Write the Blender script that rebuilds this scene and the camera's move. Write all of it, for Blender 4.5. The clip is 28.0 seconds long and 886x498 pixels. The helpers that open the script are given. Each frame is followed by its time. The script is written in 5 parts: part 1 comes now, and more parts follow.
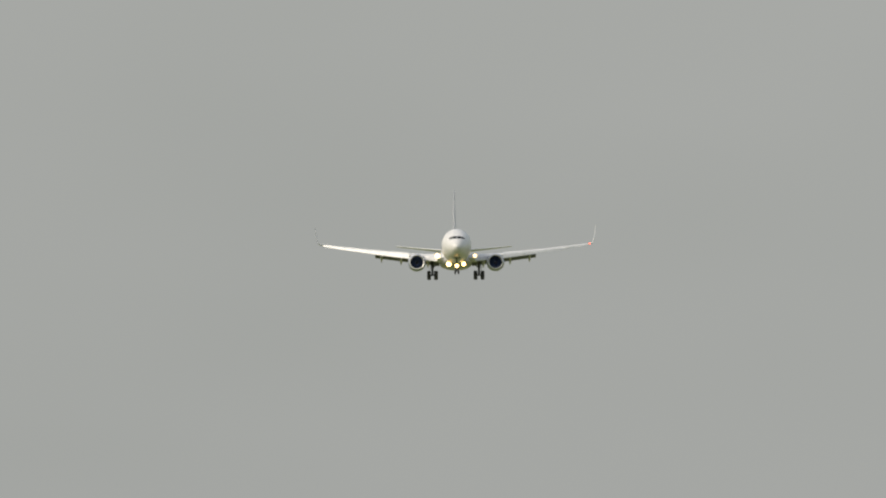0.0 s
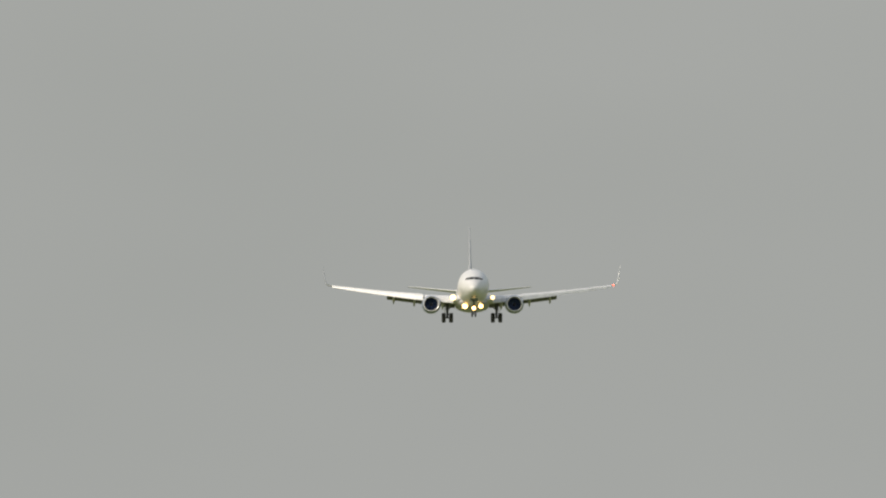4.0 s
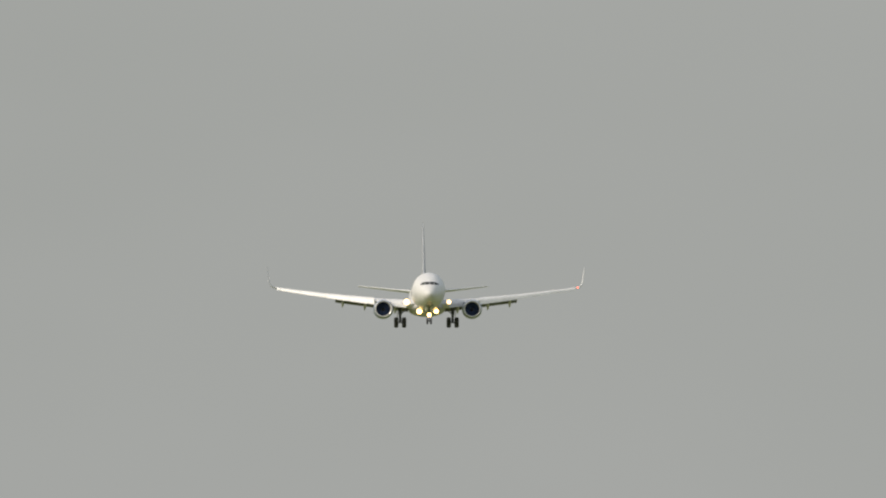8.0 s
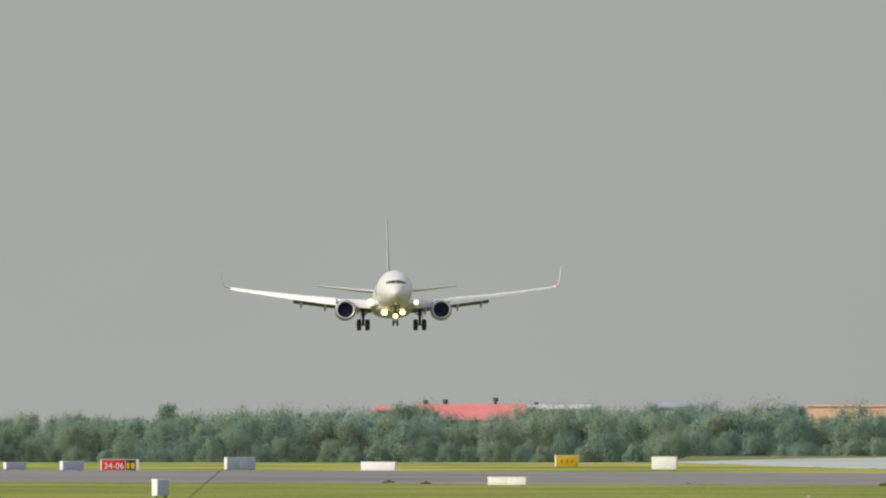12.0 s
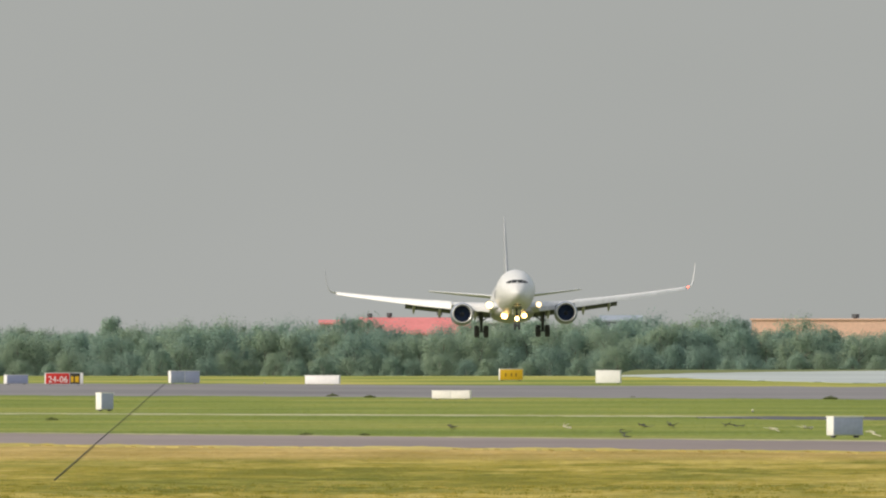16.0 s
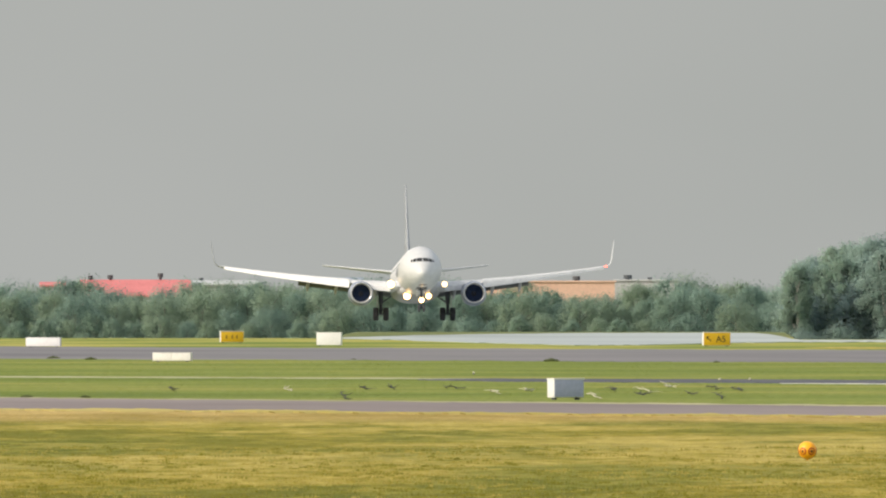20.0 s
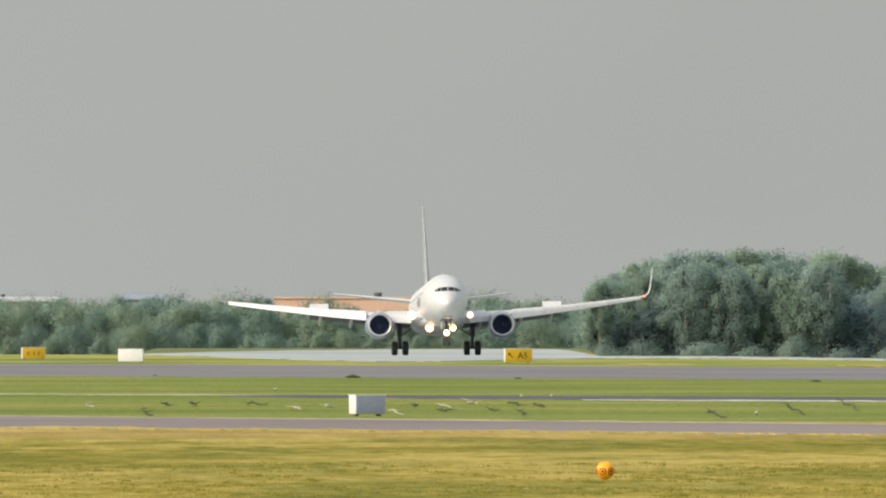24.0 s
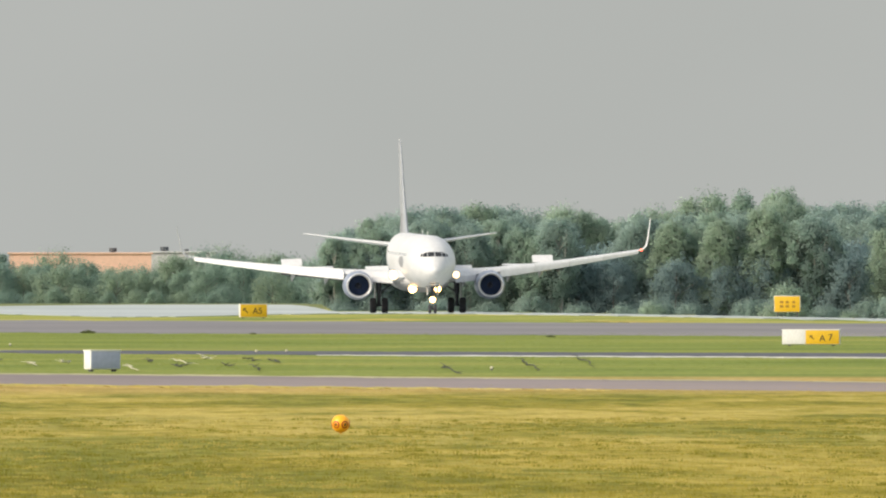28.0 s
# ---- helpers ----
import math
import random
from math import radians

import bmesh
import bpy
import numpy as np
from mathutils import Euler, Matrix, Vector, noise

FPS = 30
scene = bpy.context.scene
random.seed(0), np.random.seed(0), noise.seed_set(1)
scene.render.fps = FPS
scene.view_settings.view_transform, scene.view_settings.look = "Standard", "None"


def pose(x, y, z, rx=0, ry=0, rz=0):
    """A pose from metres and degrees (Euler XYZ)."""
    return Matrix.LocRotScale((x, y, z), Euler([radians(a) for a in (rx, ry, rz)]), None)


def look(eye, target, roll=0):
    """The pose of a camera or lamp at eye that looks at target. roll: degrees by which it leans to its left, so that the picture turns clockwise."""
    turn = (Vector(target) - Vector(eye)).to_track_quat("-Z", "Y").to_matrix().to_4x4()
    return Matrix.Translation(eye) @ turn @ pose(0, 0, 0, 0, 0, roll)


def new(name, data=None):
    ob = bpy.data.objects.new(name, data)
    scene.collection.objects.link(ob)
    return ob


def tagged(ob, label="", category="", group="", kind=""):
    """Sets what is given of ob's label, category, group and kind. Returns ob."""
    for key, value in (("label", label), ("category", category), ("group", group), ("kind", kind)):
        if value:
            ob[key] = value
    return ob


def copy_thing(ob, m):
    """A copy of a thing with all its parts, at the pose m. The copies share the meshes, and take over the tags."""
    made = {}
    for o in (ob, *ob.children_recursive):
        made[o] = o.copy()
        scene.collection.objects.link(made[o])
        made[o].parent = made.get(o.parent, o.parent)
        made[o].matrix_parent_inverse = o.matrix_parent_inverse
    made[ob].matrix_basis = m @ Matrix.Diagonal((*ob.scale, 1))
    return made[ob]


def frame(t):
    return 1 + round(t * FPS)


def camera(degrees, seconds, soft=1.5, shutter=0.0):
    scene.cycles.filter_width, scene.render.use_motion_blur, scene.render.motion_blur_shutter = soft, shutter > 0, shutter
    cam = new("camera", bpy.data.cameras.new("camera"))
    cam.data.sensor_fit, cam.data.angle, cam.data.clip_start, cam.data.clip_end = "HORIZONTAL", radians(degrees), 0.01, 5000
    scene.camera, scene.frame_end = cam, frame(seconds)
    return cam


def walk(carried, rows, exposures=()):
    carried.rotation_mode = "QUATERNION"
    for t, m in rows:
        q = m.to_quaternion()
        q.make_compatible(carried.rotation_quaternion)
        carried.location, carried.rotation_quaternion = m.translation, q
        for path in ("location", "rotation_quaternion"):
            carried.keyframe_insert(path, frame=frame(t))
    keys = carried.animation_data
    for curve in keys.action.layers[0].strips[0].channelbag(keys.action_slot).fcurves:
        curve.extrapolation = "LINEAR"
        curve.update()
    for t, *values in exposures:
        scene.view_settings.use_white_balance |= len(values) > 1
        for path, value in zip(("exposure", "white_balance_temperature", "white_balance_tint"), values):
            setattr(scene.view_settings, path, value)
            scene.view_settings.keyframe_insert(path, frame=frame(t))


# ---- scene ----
cam = camera(1.44895, 28.0, soft=2.1)
walk(cam, [
    (0, pose(0, 0, 2.4, 90.70634, 0, -2.82992)),
    (0.5, pose(0, 0, 2.4, 90.71000, 0, -2.84193)),
    (1, pose(0, 0, 2.4, 90.71630, 0, -2.87438)),
    (1.5, pose(0, 0, 2.4, 90.70833, 0, -2.94427)),
    (2, pose(0, 0, 2.4, 90.67192, 0, -3.00078)),
    (2.5, pose(0, 0, 2.4, 90.63534, 0, -2.99271)),
    (3, pose(0, 0, 2.4, 90.63961, 0, -2.95564)),
    (3.5, pose(0, 0, 2.4, 90.64081, 0, -2.95187)),
    (5.5, pose(0, 0, 2.4, 90.55145, 0, -3.03732)),
    (6, pose(0, 0, 2.4, 90.54302, 0, -3.03369)),
    (6.5, pose(0, 0, 2.4, 90.54127, 0, -3.06758)),
    (7, pose(0, 0, 2.4, 90.53154, 0, -3.15802)),
    (7.5, pose(0, 0, 2.4, 90.50583, 0, -3.22439)),
    (8, pose(0, 0, 2.4, 90.47627, 0, -3.24479)),
    (8.5, pose(0, 0, 2.4, 90.45975, 0, -3.21055)),
    (9, pose(0, 0, 2.4, 90.45236, 0, -3.18745)),
    (9.5, pose(0, 0, 2.4, 90.44312, 0, -3.21795)),
    (10, pose(0, 0, 2.4, 90.43110, 0, -3.29834)),
    (10.5, pose(0, 0, 2.4, 90.41632, 0, -3.39445)),
    (11, pose(0, 0, 2.4, 90.38582, 0, -3.45452)),
    (11.5, pose(0, 0, 2.4, 90.32945, 0, -3.50535)),
    (12, pose(0, 0, 2.4, 90.30126, 0, -3.55525)),
    (12.5, pose(0, 0, 2.4, 90.29572, 0, -3.61024)),
    (13, pose(0, 0, 2.4, 90.24166, 0, -3.61994)),
    (13.5, pose(0, 0, 2.4, 90.19360, 0, -3.60423)),
    (15.5, pose(0, 0, 2.4, 90.17281, 0, -3.60885)),
    (16, pose(0, 0, 2.4, 90.15987, 0, -3.64674)),
    (16.5, pose(0, 0, 2.4, 90.14139, 0, -3.68278)),
    (17, pose(0, 0, 2.4, 90.12845, 0, -3.75671)),
    (17.5, pose(0, 0, 2.4, 90.09241, 0, -3.90919)),
    (18, pose(0, 0, 2.4, 90.05637, 0, -3.98035)),
    (18.5, pose(0, 0, 2.4, 90.05360, 0, -3.99514)),
    (19, pose(0, 0, 2.4, 90.07393, 0, -4.01454)),
    (19.5, pose(0, 0, 2.4, 90.08964, 0, -4.05428)),
    (20, pose(0, 0, 2.4, 90.09796, 0, -4.10326)),
    (20.5, pose(0, 0, 2.4, 90.10535, 0, -4.15224)),
    (21, pose(0, 0, 2.4, 90.10812, 0, -4.18920)),
    (21.5, pose(0, 0, 2.4, 90.10535, 0, -4.21785)),
    (23.5, pose(0, 0, 2.4, 90.12383, 0, -4.33059)),
    (24, pose(0, 0, 2.4, 90.12476, 0, -4.42763)),
    (24.5, pose(0, 0, 2.4, 90.12476, 0, -4.50618)),
    (25, pose(0, 0, 2.4, 90.12198, 0, -4.54129)),
    (25.5, pose(0, 0, 2.4, 90.11274, 0, -4.59397)),
    (26, pose(0, 0, 2.4, 90.09703, 0, -4.73166)),
    (26.5, pose(0, 0, 2.4, 90.07208, 0, -4.81668)),
    (27, pose(0, 0, 2.4, 90.05360, 0, -4.84348)),
    (27.5, pose(0, 0, 2.4, 90.04805, 0, -4.82777)),
    (28, pose(0, 0, 2.4, 90.05175, 0, -4.86104)),
], exposures=[(0, 0.0), (8, -0.02), (12, 0.03), (16, 0.08), (17, 0.14), (21, 0.21), (24, 0.18), (28, 0.34)])

EYE = 2.4          # height of the lens above the airfield
SCALE = 62000.0    # plan units per radian, as used in spot()
LEVEL = 547.0
NORTH = -3656.15   # plan bearing of the runway's direction


def spot(b, row=None, dist=None, z=0.0):
    """A place on the airfield from its bearing and its depression row, or from its distance."""
    a = (b - NORTH) / SCALE
    d = dist if dist is not None else (EYE - z) * SCALE / (row - LEVEL)
    return Vector((d * math.sin(a), d * math.cos(a), z))


# ---- light ----
SUN_EL, SUN_AZ = 32.0, 243.0      # azimuth clockwise from +y
world = bpy.data.worlds.new("sky")
scene.world = world
world.use_nodes = True
wn = world.node_tree.nodes
wl = world.node_tree.links
wn.clear()
sky = wn.new("ShaderNodeTexSky")
sky.sky_type = "NISHITA"
sky.sun_disc = False
sky.sun_elevation = radians(SUN_EL)
sky.sun_rotation = radians(SUN_AZ)
sky.air_density, sky.dust_density, sky.ozone_density = 1.0, 6.0, 1.0
bg_sky = wn.new("ShaderNodeBackground")
bg_sky.inputs["Strength"].default_value = 0.075
bg_cloud = wn.new("ShaderNodeBackground")
co = wn.new("ShaderNodeTexCoord")
mp = wn.new("ShaderNodeMapping")
mp.inputs["Scale"].default_value = (14, 14, 30)
nz = wn.new("ShaderNodeTexNoise")
nz.inputs["Scale"].default_value = 2.0
nz.inputs["Detail"].default_value = 3.0
cr = wn.new("ShaderNodeValToRGB")
cr.color_ramp.elements[0].position, cr.color_ramp.elements[1].position = 0.3, 0.7
cr.color_ramp.elements[0].color = (0.370, 0.382, 0.366, 1)
cr.color_ramp.elements[1].color = (0.409, 0.418, 0.404, 1)
bg_cloud.inputs["Strength"].default_value = 0.93
add = wn.new("ShaderNodeAddShader")
out = wn.new("ShaderNodeOutputWorld")
wl.new(sky.outputs[0], bg_sky.inputs["Color"])
wl.new(co.outputs["Generated"], mp.inputs["Vector"])
wl.new(mp.outputs[0], nz.inputs["Vector"])
wl.new(nz.outputs["Fac"], cr.inputs["Fac"])
wl.new(cr.outputs[0], bg_cloud.inputs["Color"])
wl.new(bg_sky.outputs[0], add.inputs[0])
wl.new(bg_cloud.outputs[0], add.inputs[1])
wl.new(add.outputs[0], out.inputs["Surface"])

sun_data = bpy.data.lights.new("sun", "SUN")
sun_data.energy, sun_data.angle, sun_data.color = 2.05, radians(18), (1.0, 0.91, 0.77)
sun = new("sun", sun_data)
to_sun = Vector((math.sin(radians(SUN_AZ)) * math.cos(radians(SUN_EL)), math.cos(radians(SUN_AZ)) * math.cos(radians(SUN_EL)), math.sin(radians(SUN_EL))))
sun.matrix_world = look(to_sun * 50, (0, 0, 0))


# ---- materials ----
def material(name, c1, c2=None, rough=0.6, metal=0.0, size=1.0, stretch=(1, 1, 1), fine=None, bump=0.0, emit=0.0, coat=0.0, random_tint=0.0):
    """Principled surface: two colours mixed by noise of that size in metres, with finer grain and relief."""
    m = bpy.data.materials.new(name)
    m.use_nodes = True
    n, l = m.node_tree.nodes, m.node_tree.links
    b = n["Principled BSDF"]
    b.inputs["Roughness"].default_value = rough
    b.inputs["Metallic"].default_value = metal
    b.inputs["Coat Weight"].default_value = coat
    c2 = c2 or tuple(v * 0.85 for v in c1)
    tc = n.new("ShaderNodeTexCoord")
    ma = n.new("ShaderNodeMapping")
    ma.inputs["Scale"].default_value = [s / size for s in stretch]
    l.new(tc.outputs["Object"], ma.inputs["Vector"])
    t1 = n.new("ShaderNodeTexNoise")
    t1.inputs["Scale"].default_value = 1.0
    t1.inputs["Detail"].default_value = 5.0
    l.new(ma.outputs[0], t1.inputs["Vector"])
    ramp = n.new("ShaderNodeValToRGB")
    ramp.color_ramp.elements[0].position, ramp.color_ramp.elements[1].position = 0.32, 0.68
    ramp.color_ramp.elements[0].color, ramp.color_ramp.elements[1].color = (*c1, 1), (*c2, 1)
    l.new(t1.outputs["Fac"], ramp.inputs["Fac"])
    last = ramp.outputs[0]
    t2 = n.new("ShaderNodeTexNoise")
    t2.inputs["Scale"].default_value = 1.0 / (fine or size * 0.12)
    t2.inputs["Detail"].default_value = 4.0
    l.new(tc.outputs["Object"], t2.inputs["Vector"])
    hs = n.new("ShaderNodeHueSaturation")
    mr = n.new("ShaderNodeMapRange")
    mr.inputs["To Min"].default_value, mr.inputs["To Max"].default_value = 0.82, 1.18
    l.new(t2.outputs["Fac"], mr.inputs["Value"])
    val = mr.outputs[0]
    if random_tint:
        oi = n.new("ShaderNodeObjectInfo")
        m2 = n.new("ShaderNodeMapRange")
        m2.inputs["To Min"].default_value, m2.inputs["To Max"].default_value = 1 - random_tint, 1 + random_tint
        l.new(oi.outputs["Random"], m2.inputs["Value"])
        mul = n.new("ShaderNodeMath")
        mul.operation = "MULTIPLY"
        l.new(val, mul.inputs[0])
        l.new(m2.outputs[0], mul.inputs[1])
        val = mul.outputs[0]
    l.new(val, hs.inputs["Value"])
    l.new(last, hs.inputs["Color"])
    l.new(hs.outputs[0], b.inputs["Base Color"])
    if bump:
        bp = n.new("ShaderNodeBump")
        bp.inputs["Strength"].default_value = 0.6
        bp.inputs["Distance"].default_value = bump
        l.new(t2.outputs["Fac"], bp.inputs["Height"])
        l.new(bp.outputs[0], b.inputs["Normal"])
    if emit:
        b.inputs["Emission Color"].default_value = (*c1, 1)
        b.inputs["Emission Strength"].default_value = emit
    return m


def grass_material():
    """Mown airfield grass: parched near the fence, greener between the taxiways, in strips and patches."""
    m = bpy.data.materials.new("grass")
    m.use_nodes = True
    n, l = m.node_tree.nodes, m.node_tree.links
    b = n["Principled BSDF"]
    b.inputs["Roughness"].default_value = 0.85
    b.inputs["Specular IOR Level"].default_value = 0.05
    tc = n.new("ShaderNodeTexCoord")
    lie = n.new("ShaderNodeMapping")                     # the mowing runs a few degrees off the runway
    lie.inputs["Rotation"].default_value = (0, 0, radians(4.1))
    l.new(tc.outputs["Object"], lie.inputs["Vector"])

    def noise_at(scale, detail=3.0, warp=0.0):
        ma = n.new("ShaderNodeMapping")
        ma.inputs["Scale"].default_value = scale
        t = n.new("ShaderNodeTexNoise")
        t.inputs["Scale"].default_value = 1.0
        t.inputs["Detail"].default_value = detail
        t.inputs["Roughness"].default_value = 0.62
        t.inputs["Distortion"].default_value = warp
        l.new(lie.outputs[0], ma.inputs["Vector"])
        l.new(ma.outputs[0], t.inputs["Vector"])
        return t.outputs["Fac"]

    def ramp(fac, stops):
        r = n.new("ShaderNodeValToRGB")
        e = r.color_ramp.elements
        while len(e) < len(stops):
            e.new(0.5)
        for el, (p, c) in zip(e, stops):
            el.position, el.color = p, (*c, 1)
        l.new(fac, r.inputs["Fac"])
        return r.outputs[0]

    def mix(fac, a, c):
        x = n.new("ShaderNodeMix")
        x.data_type = "RGBA"
        l.new(fac, x.inputs["Factor"])
        l.new(a, x.inputs["A"])
        l.new(c, x.inputs["B"])
        return x.outputs["Result"]

    blend = n.new("ShaderNodeMath")
    blend.operation = "MULTIPLY_ADD"
    half = n.new("ShaderNodeMath")
    half.operation = "MULTIPLY"
    half.inputs[1].default_value = 0.5
    l.new(noise_at((0.060, 0.013, 0.1), 3.0, 0.5), half.inputs[0])
    blend.inputs[1].default_value = 0.5
    l.new(noise_at((0.85, 0.075, 0.1), 8.0, 0.8), blend.inputs[0])
    l.new(half.outputs[0], blend.inputs[2])
    patches = blend.outputs[0]
    dry = ramp(patches, [(0.41, (0.186, 0.178, 0.025)), (0.49, (0.298, 0.254, 0.044)), (0.57, (0.446, 0.360, 0.100))])
    green = ramp(noise_at((0.05, 0.020, 0.1), 5.0), [(0.36, (0.150, 0.198, 0.044)), (0.52, (0.208, 0.248, 0.058)), (0.68, (0.310, 0.300, 0.085))])
    far = ramp(noise_at((0.05, 0.008, 0.1)), [(0.36, (0.160, 0.215, 0.048)), (0.50, (0.270, 0.295, 0.070)), (0.66, (0.440, 0.390, 0.110))])
    sep = n.new("ShaderNodeSeparateXYZ")
    l.new(tc.outputs["Object"], sep.inputs[0])

    def after(y, width):
        r = n.new("ShaderNodeMapRange")
        r.inputs["From Min"].default_value, r.inputs["From Max"].default_value = y - width, y + width
        l.new(sep.outputs["Y"], r.inputs["Value"])
        return r.outputs[0]

    lush = ramp(patches, [(0.41, (0.164, 0.150, 0.017)), (0.50, (0.266, 0.224, 0.028)), (0.58, (0.388, 0.310, 0.060))])
    dry = mix(after(455, 85), lush, dry)
    moist = ramp(noise_at((0.85, 0.075, 0.1), 6.0, 0.8), [(0.40, (0.120, 0.140, 0.020)), (0.60, (0.235, 0.232, 0.046))])
    some = n.new("ShaderNodeMapRange")                   # moister, greener stretches of the dry field
    some.inputs["From Min"].default_value, some.inputs["From Max"].default_value = 0.47, 0.59
    some.inputs["To Max"].default_value = 0.72
    l.new(noise_at((0.16, 0.016, 0.1), 4.0, 0.6), some.inputs["Value"])
    dry = mix(some.outputs[0], dry, moist)
    verge = ramp(noise_at((0.25, 0.03, 0.1), 4.0), [(0.35, (0.330, 0.245, 0.075)), (0.60, (0.520, 0.375, 0.145))])
    part_way = n.new("ShaderNodeMath")
    part_way.operation = "MULTIPLY"
    part_way.inputs[1].default_value = 0.85
    l.new(after(748, 20), part_way.inputs[0])
    dry = mix(part_way.outputs[0], dry, verge)
    col = mix(after(868, 14), dry, green)
    col = mix(after(1950, 60), col, far)
    meadow = ramp(noise_at((0.05, 0.03, 0.1)), [(0.36, (0.130, 0.165, 0.060)), (0.60, (0.220, 0.235, 0.100))])
    col = mix(after(2960, 40), col, meadow)
    hs = n.new("ShaderNodeHueSaturation")
    mr = n.new("ShaderNodeMapRange")
    mr.inputs["To Min"].default_value, mr.inputs["To Max"].default_value = 0.50, 1.52
    l.new(noise_at((4.0, 0.26, 2.0), 5.0, 0.5), mr.inputs["Value"])
    l.new(mr.outputs[0], hs.inputs["Value"])
    l.new(col, hs.inputs["Color"])
    l.new(hs.outputs[0], b.inputs["Base Color"])
    return m


GRASS = grass_material()
ASPHALT = material("taxiway_asphalt", (0.172, 0.166, 0.176), (0.256, 0.244, 0.248), 0.85, size=26, stretch=(1, 0.12, 1), fine=2.0)
ROAD = material("worn_asphalt", (0.215, 0.182, 0.176), (0.310, 0.264, 0.256), 0.85, size=20, stretch=(1, 0.2, 1), fine=1.5)
DARK_ROAD = material("service_road_asphalt", (0.075, 0.080, 0.100), (0.135, 0.135, 0.150), 0.8, size=10)
TRACK = material("pale_earth_track", (0.30, 0.30, 0.16), (0.46, 0.45, 0.30), 0.9, size=6)
STRAW_EDGE = material("bleached_grass_edge", (0.27, 0.27, 0.12), (0.46, 0.43, 0.27), 0.9, size=14, stretch=(1, 0.2, 1))
DRY = material("dry_yellow_grass", (0.35, 0.29, 0.055), (0.50, 0.41, 0.14), 0.9, size=9, stretch=(1, 0.2, 1), fine=0.8)
# pale base colour imitates the sky mirrored over the runway
RUNWAY_MIRAGE = material("runway_mirage_pale", (0.33, 0.37, 0.37), (0.47, 0.51, 0.50), 0.8, size=30, stretch=(1, 0.05, 1), fine=6.0)
GRAVEL = material("pale_gravel", (0.42, 0.42, 0.38), (0.62, 0.62, 0.56), 0.9, size=5)
WHITE = material("white_aircraft_paint", (0.645, 0.655, 0.665), (0.585, 0.595, 0.605), 0.42, size=2.5, fine=0.3)
SLAT = material("slat_and_lit_winglet_paint", (0.71, 0.722, 0.735), (0.65, 0.662, 0.675), 0.38, size=2.0, fine=0.3)
GREY = material("grey_aircraft_paint", (0.40, 0.41, 0.42), (0.48, 0.48, 0.48), 0.4, size=1.5)
# flaps coloured dark for the shadow they lie in below the wing
FLAP = material("flap_in_shade", (0.11, 0.12, 0.12), (0.16, 0.165, 0.16), 0.5, size=0.8)
COWL = material("blue_grey_cowl_paint", (0.17, 0.21, 0.31), (0.24, 0.28, 0.37), 0.35, size=0.8, coat=0.2)
LIP = material("polished_inlet_lip", (0.60, 0.61, 0.63), (0.52, 0.53, 0.55), 0.3, metal=0.3, size=0.6)
FAN = material("dark_fan", (0.055, 0.085, 0.175), (0.075, 0.110, 0.220), 0.45, metal=0.3, size=0.5)
SPIN = material("spinner_grey", (0.09, 0.10, 0.13), (0.05, 0.05, 0.06), 0.4, size=0.3)
GLASS = material("cockpit_glass", (0.012, 0.013, 0.015), (0.02, 0.02, 0.02), 0.12, size=0.5)
TYRE = material("tyre_rubber", (0.035, 0.037, 0.046), (0.050, 0.052, 0.060), 0.8, size=0.3)
STEEL = material("gear_steel", (0.085, 0.09, 0.115), (0.13, 0.135, 0.16), 0.45, metal=0.3, size=0.4)
HUB = material("wheel_hub", (0.30, 0.30, 0.31), (0.40, 0.40, 0.40), 0.4, metal=0.6, size=0.2)
LAMP = material("landing_lamp_glow", (1.0, 0.56, 0.19), (1.0, 0.58, 0.21), 0.3, emit=9)
LAMP_W = material("root_lamp_glow", (1.0, 0.70, 0.36), (1.0, 0.72, 0.38), 0.3, emit=3)
RED_LAMP = material("red_position_lamp", (1.0, 0.10, 0.05), (0.9, 0.08, 0.05), 0.3, emit=6)
FIN = material("fin_blue_grey_paint", (0.29, 0.31, 0.345), (0.35, 0.37, 0.40), 0.4, size=1.2)
# panes paled towards the paint, their colour standing for haze
CABIN = material("hazed_cabin_pane", (0.44, 0.46, 0.48), (0.50, 0.52, 0.54), 0.2, size=1.0)
LOGO = material("pale_blue_grey_mark", (0.22, 0.225, 0.25), (0.30, 0.31, 0.33), 0.4, size=0.8)
# shade of faces turned from the sun, put into the panel colour
SHADED = material("bluish_sign_face_shade", (0.345, 0.385, 0.55), (0.41, 0.44, 0.59), 0.5, size=0.5, fine=0.12)
BOX = material("white_sign_enamel", (0.80, 0.80, 0.80), (0.72, 0.72, 0.73), 0.45, size=0.6, random_tint=0.06)
YELLOW = material("yellow_sign_face", (0.72, 0.44, 0.012), (0.66, 0.40, 0.012), 0.5, size=0.7)
BLACK = material("black_sign_paint", (0.02, 0.02, 0.015), (0.03, 0.03, 0.02), 0.6, size=0.3)
FADED = material("faded_brown_sign_paint", (0.26, 0.14, 0.015), (0.34, 0.19, 0.015), 0.6, size=0.2)
RED = material("red_sign_face", (0.62, 0.030, 0.022), (0.54, 0.028, 0.022), 0.5, size=0.7)
SIGN_WHITE = material("white_lettering", (0.82, 0.82, 0.80), (0.78, 0.78, 0.76), 0.5, size=0.3)
BALL = material("orange_marker_plastic", (0.96, 0.46, 0.014), (0.92, 0.42, 0.014), 0.4, size=0.15)
EYE_RED = material("dark_red_eye_paint", (0.34, 0.030, 0.008), (0.40, 0.045, 0.010), 0.55, size=0.1)
BALL_MARK = material("brown_marker_paint", (0.045, 0.012, 0.008), (0.06, 0.015, 0.010), 0.6, size=0.1)
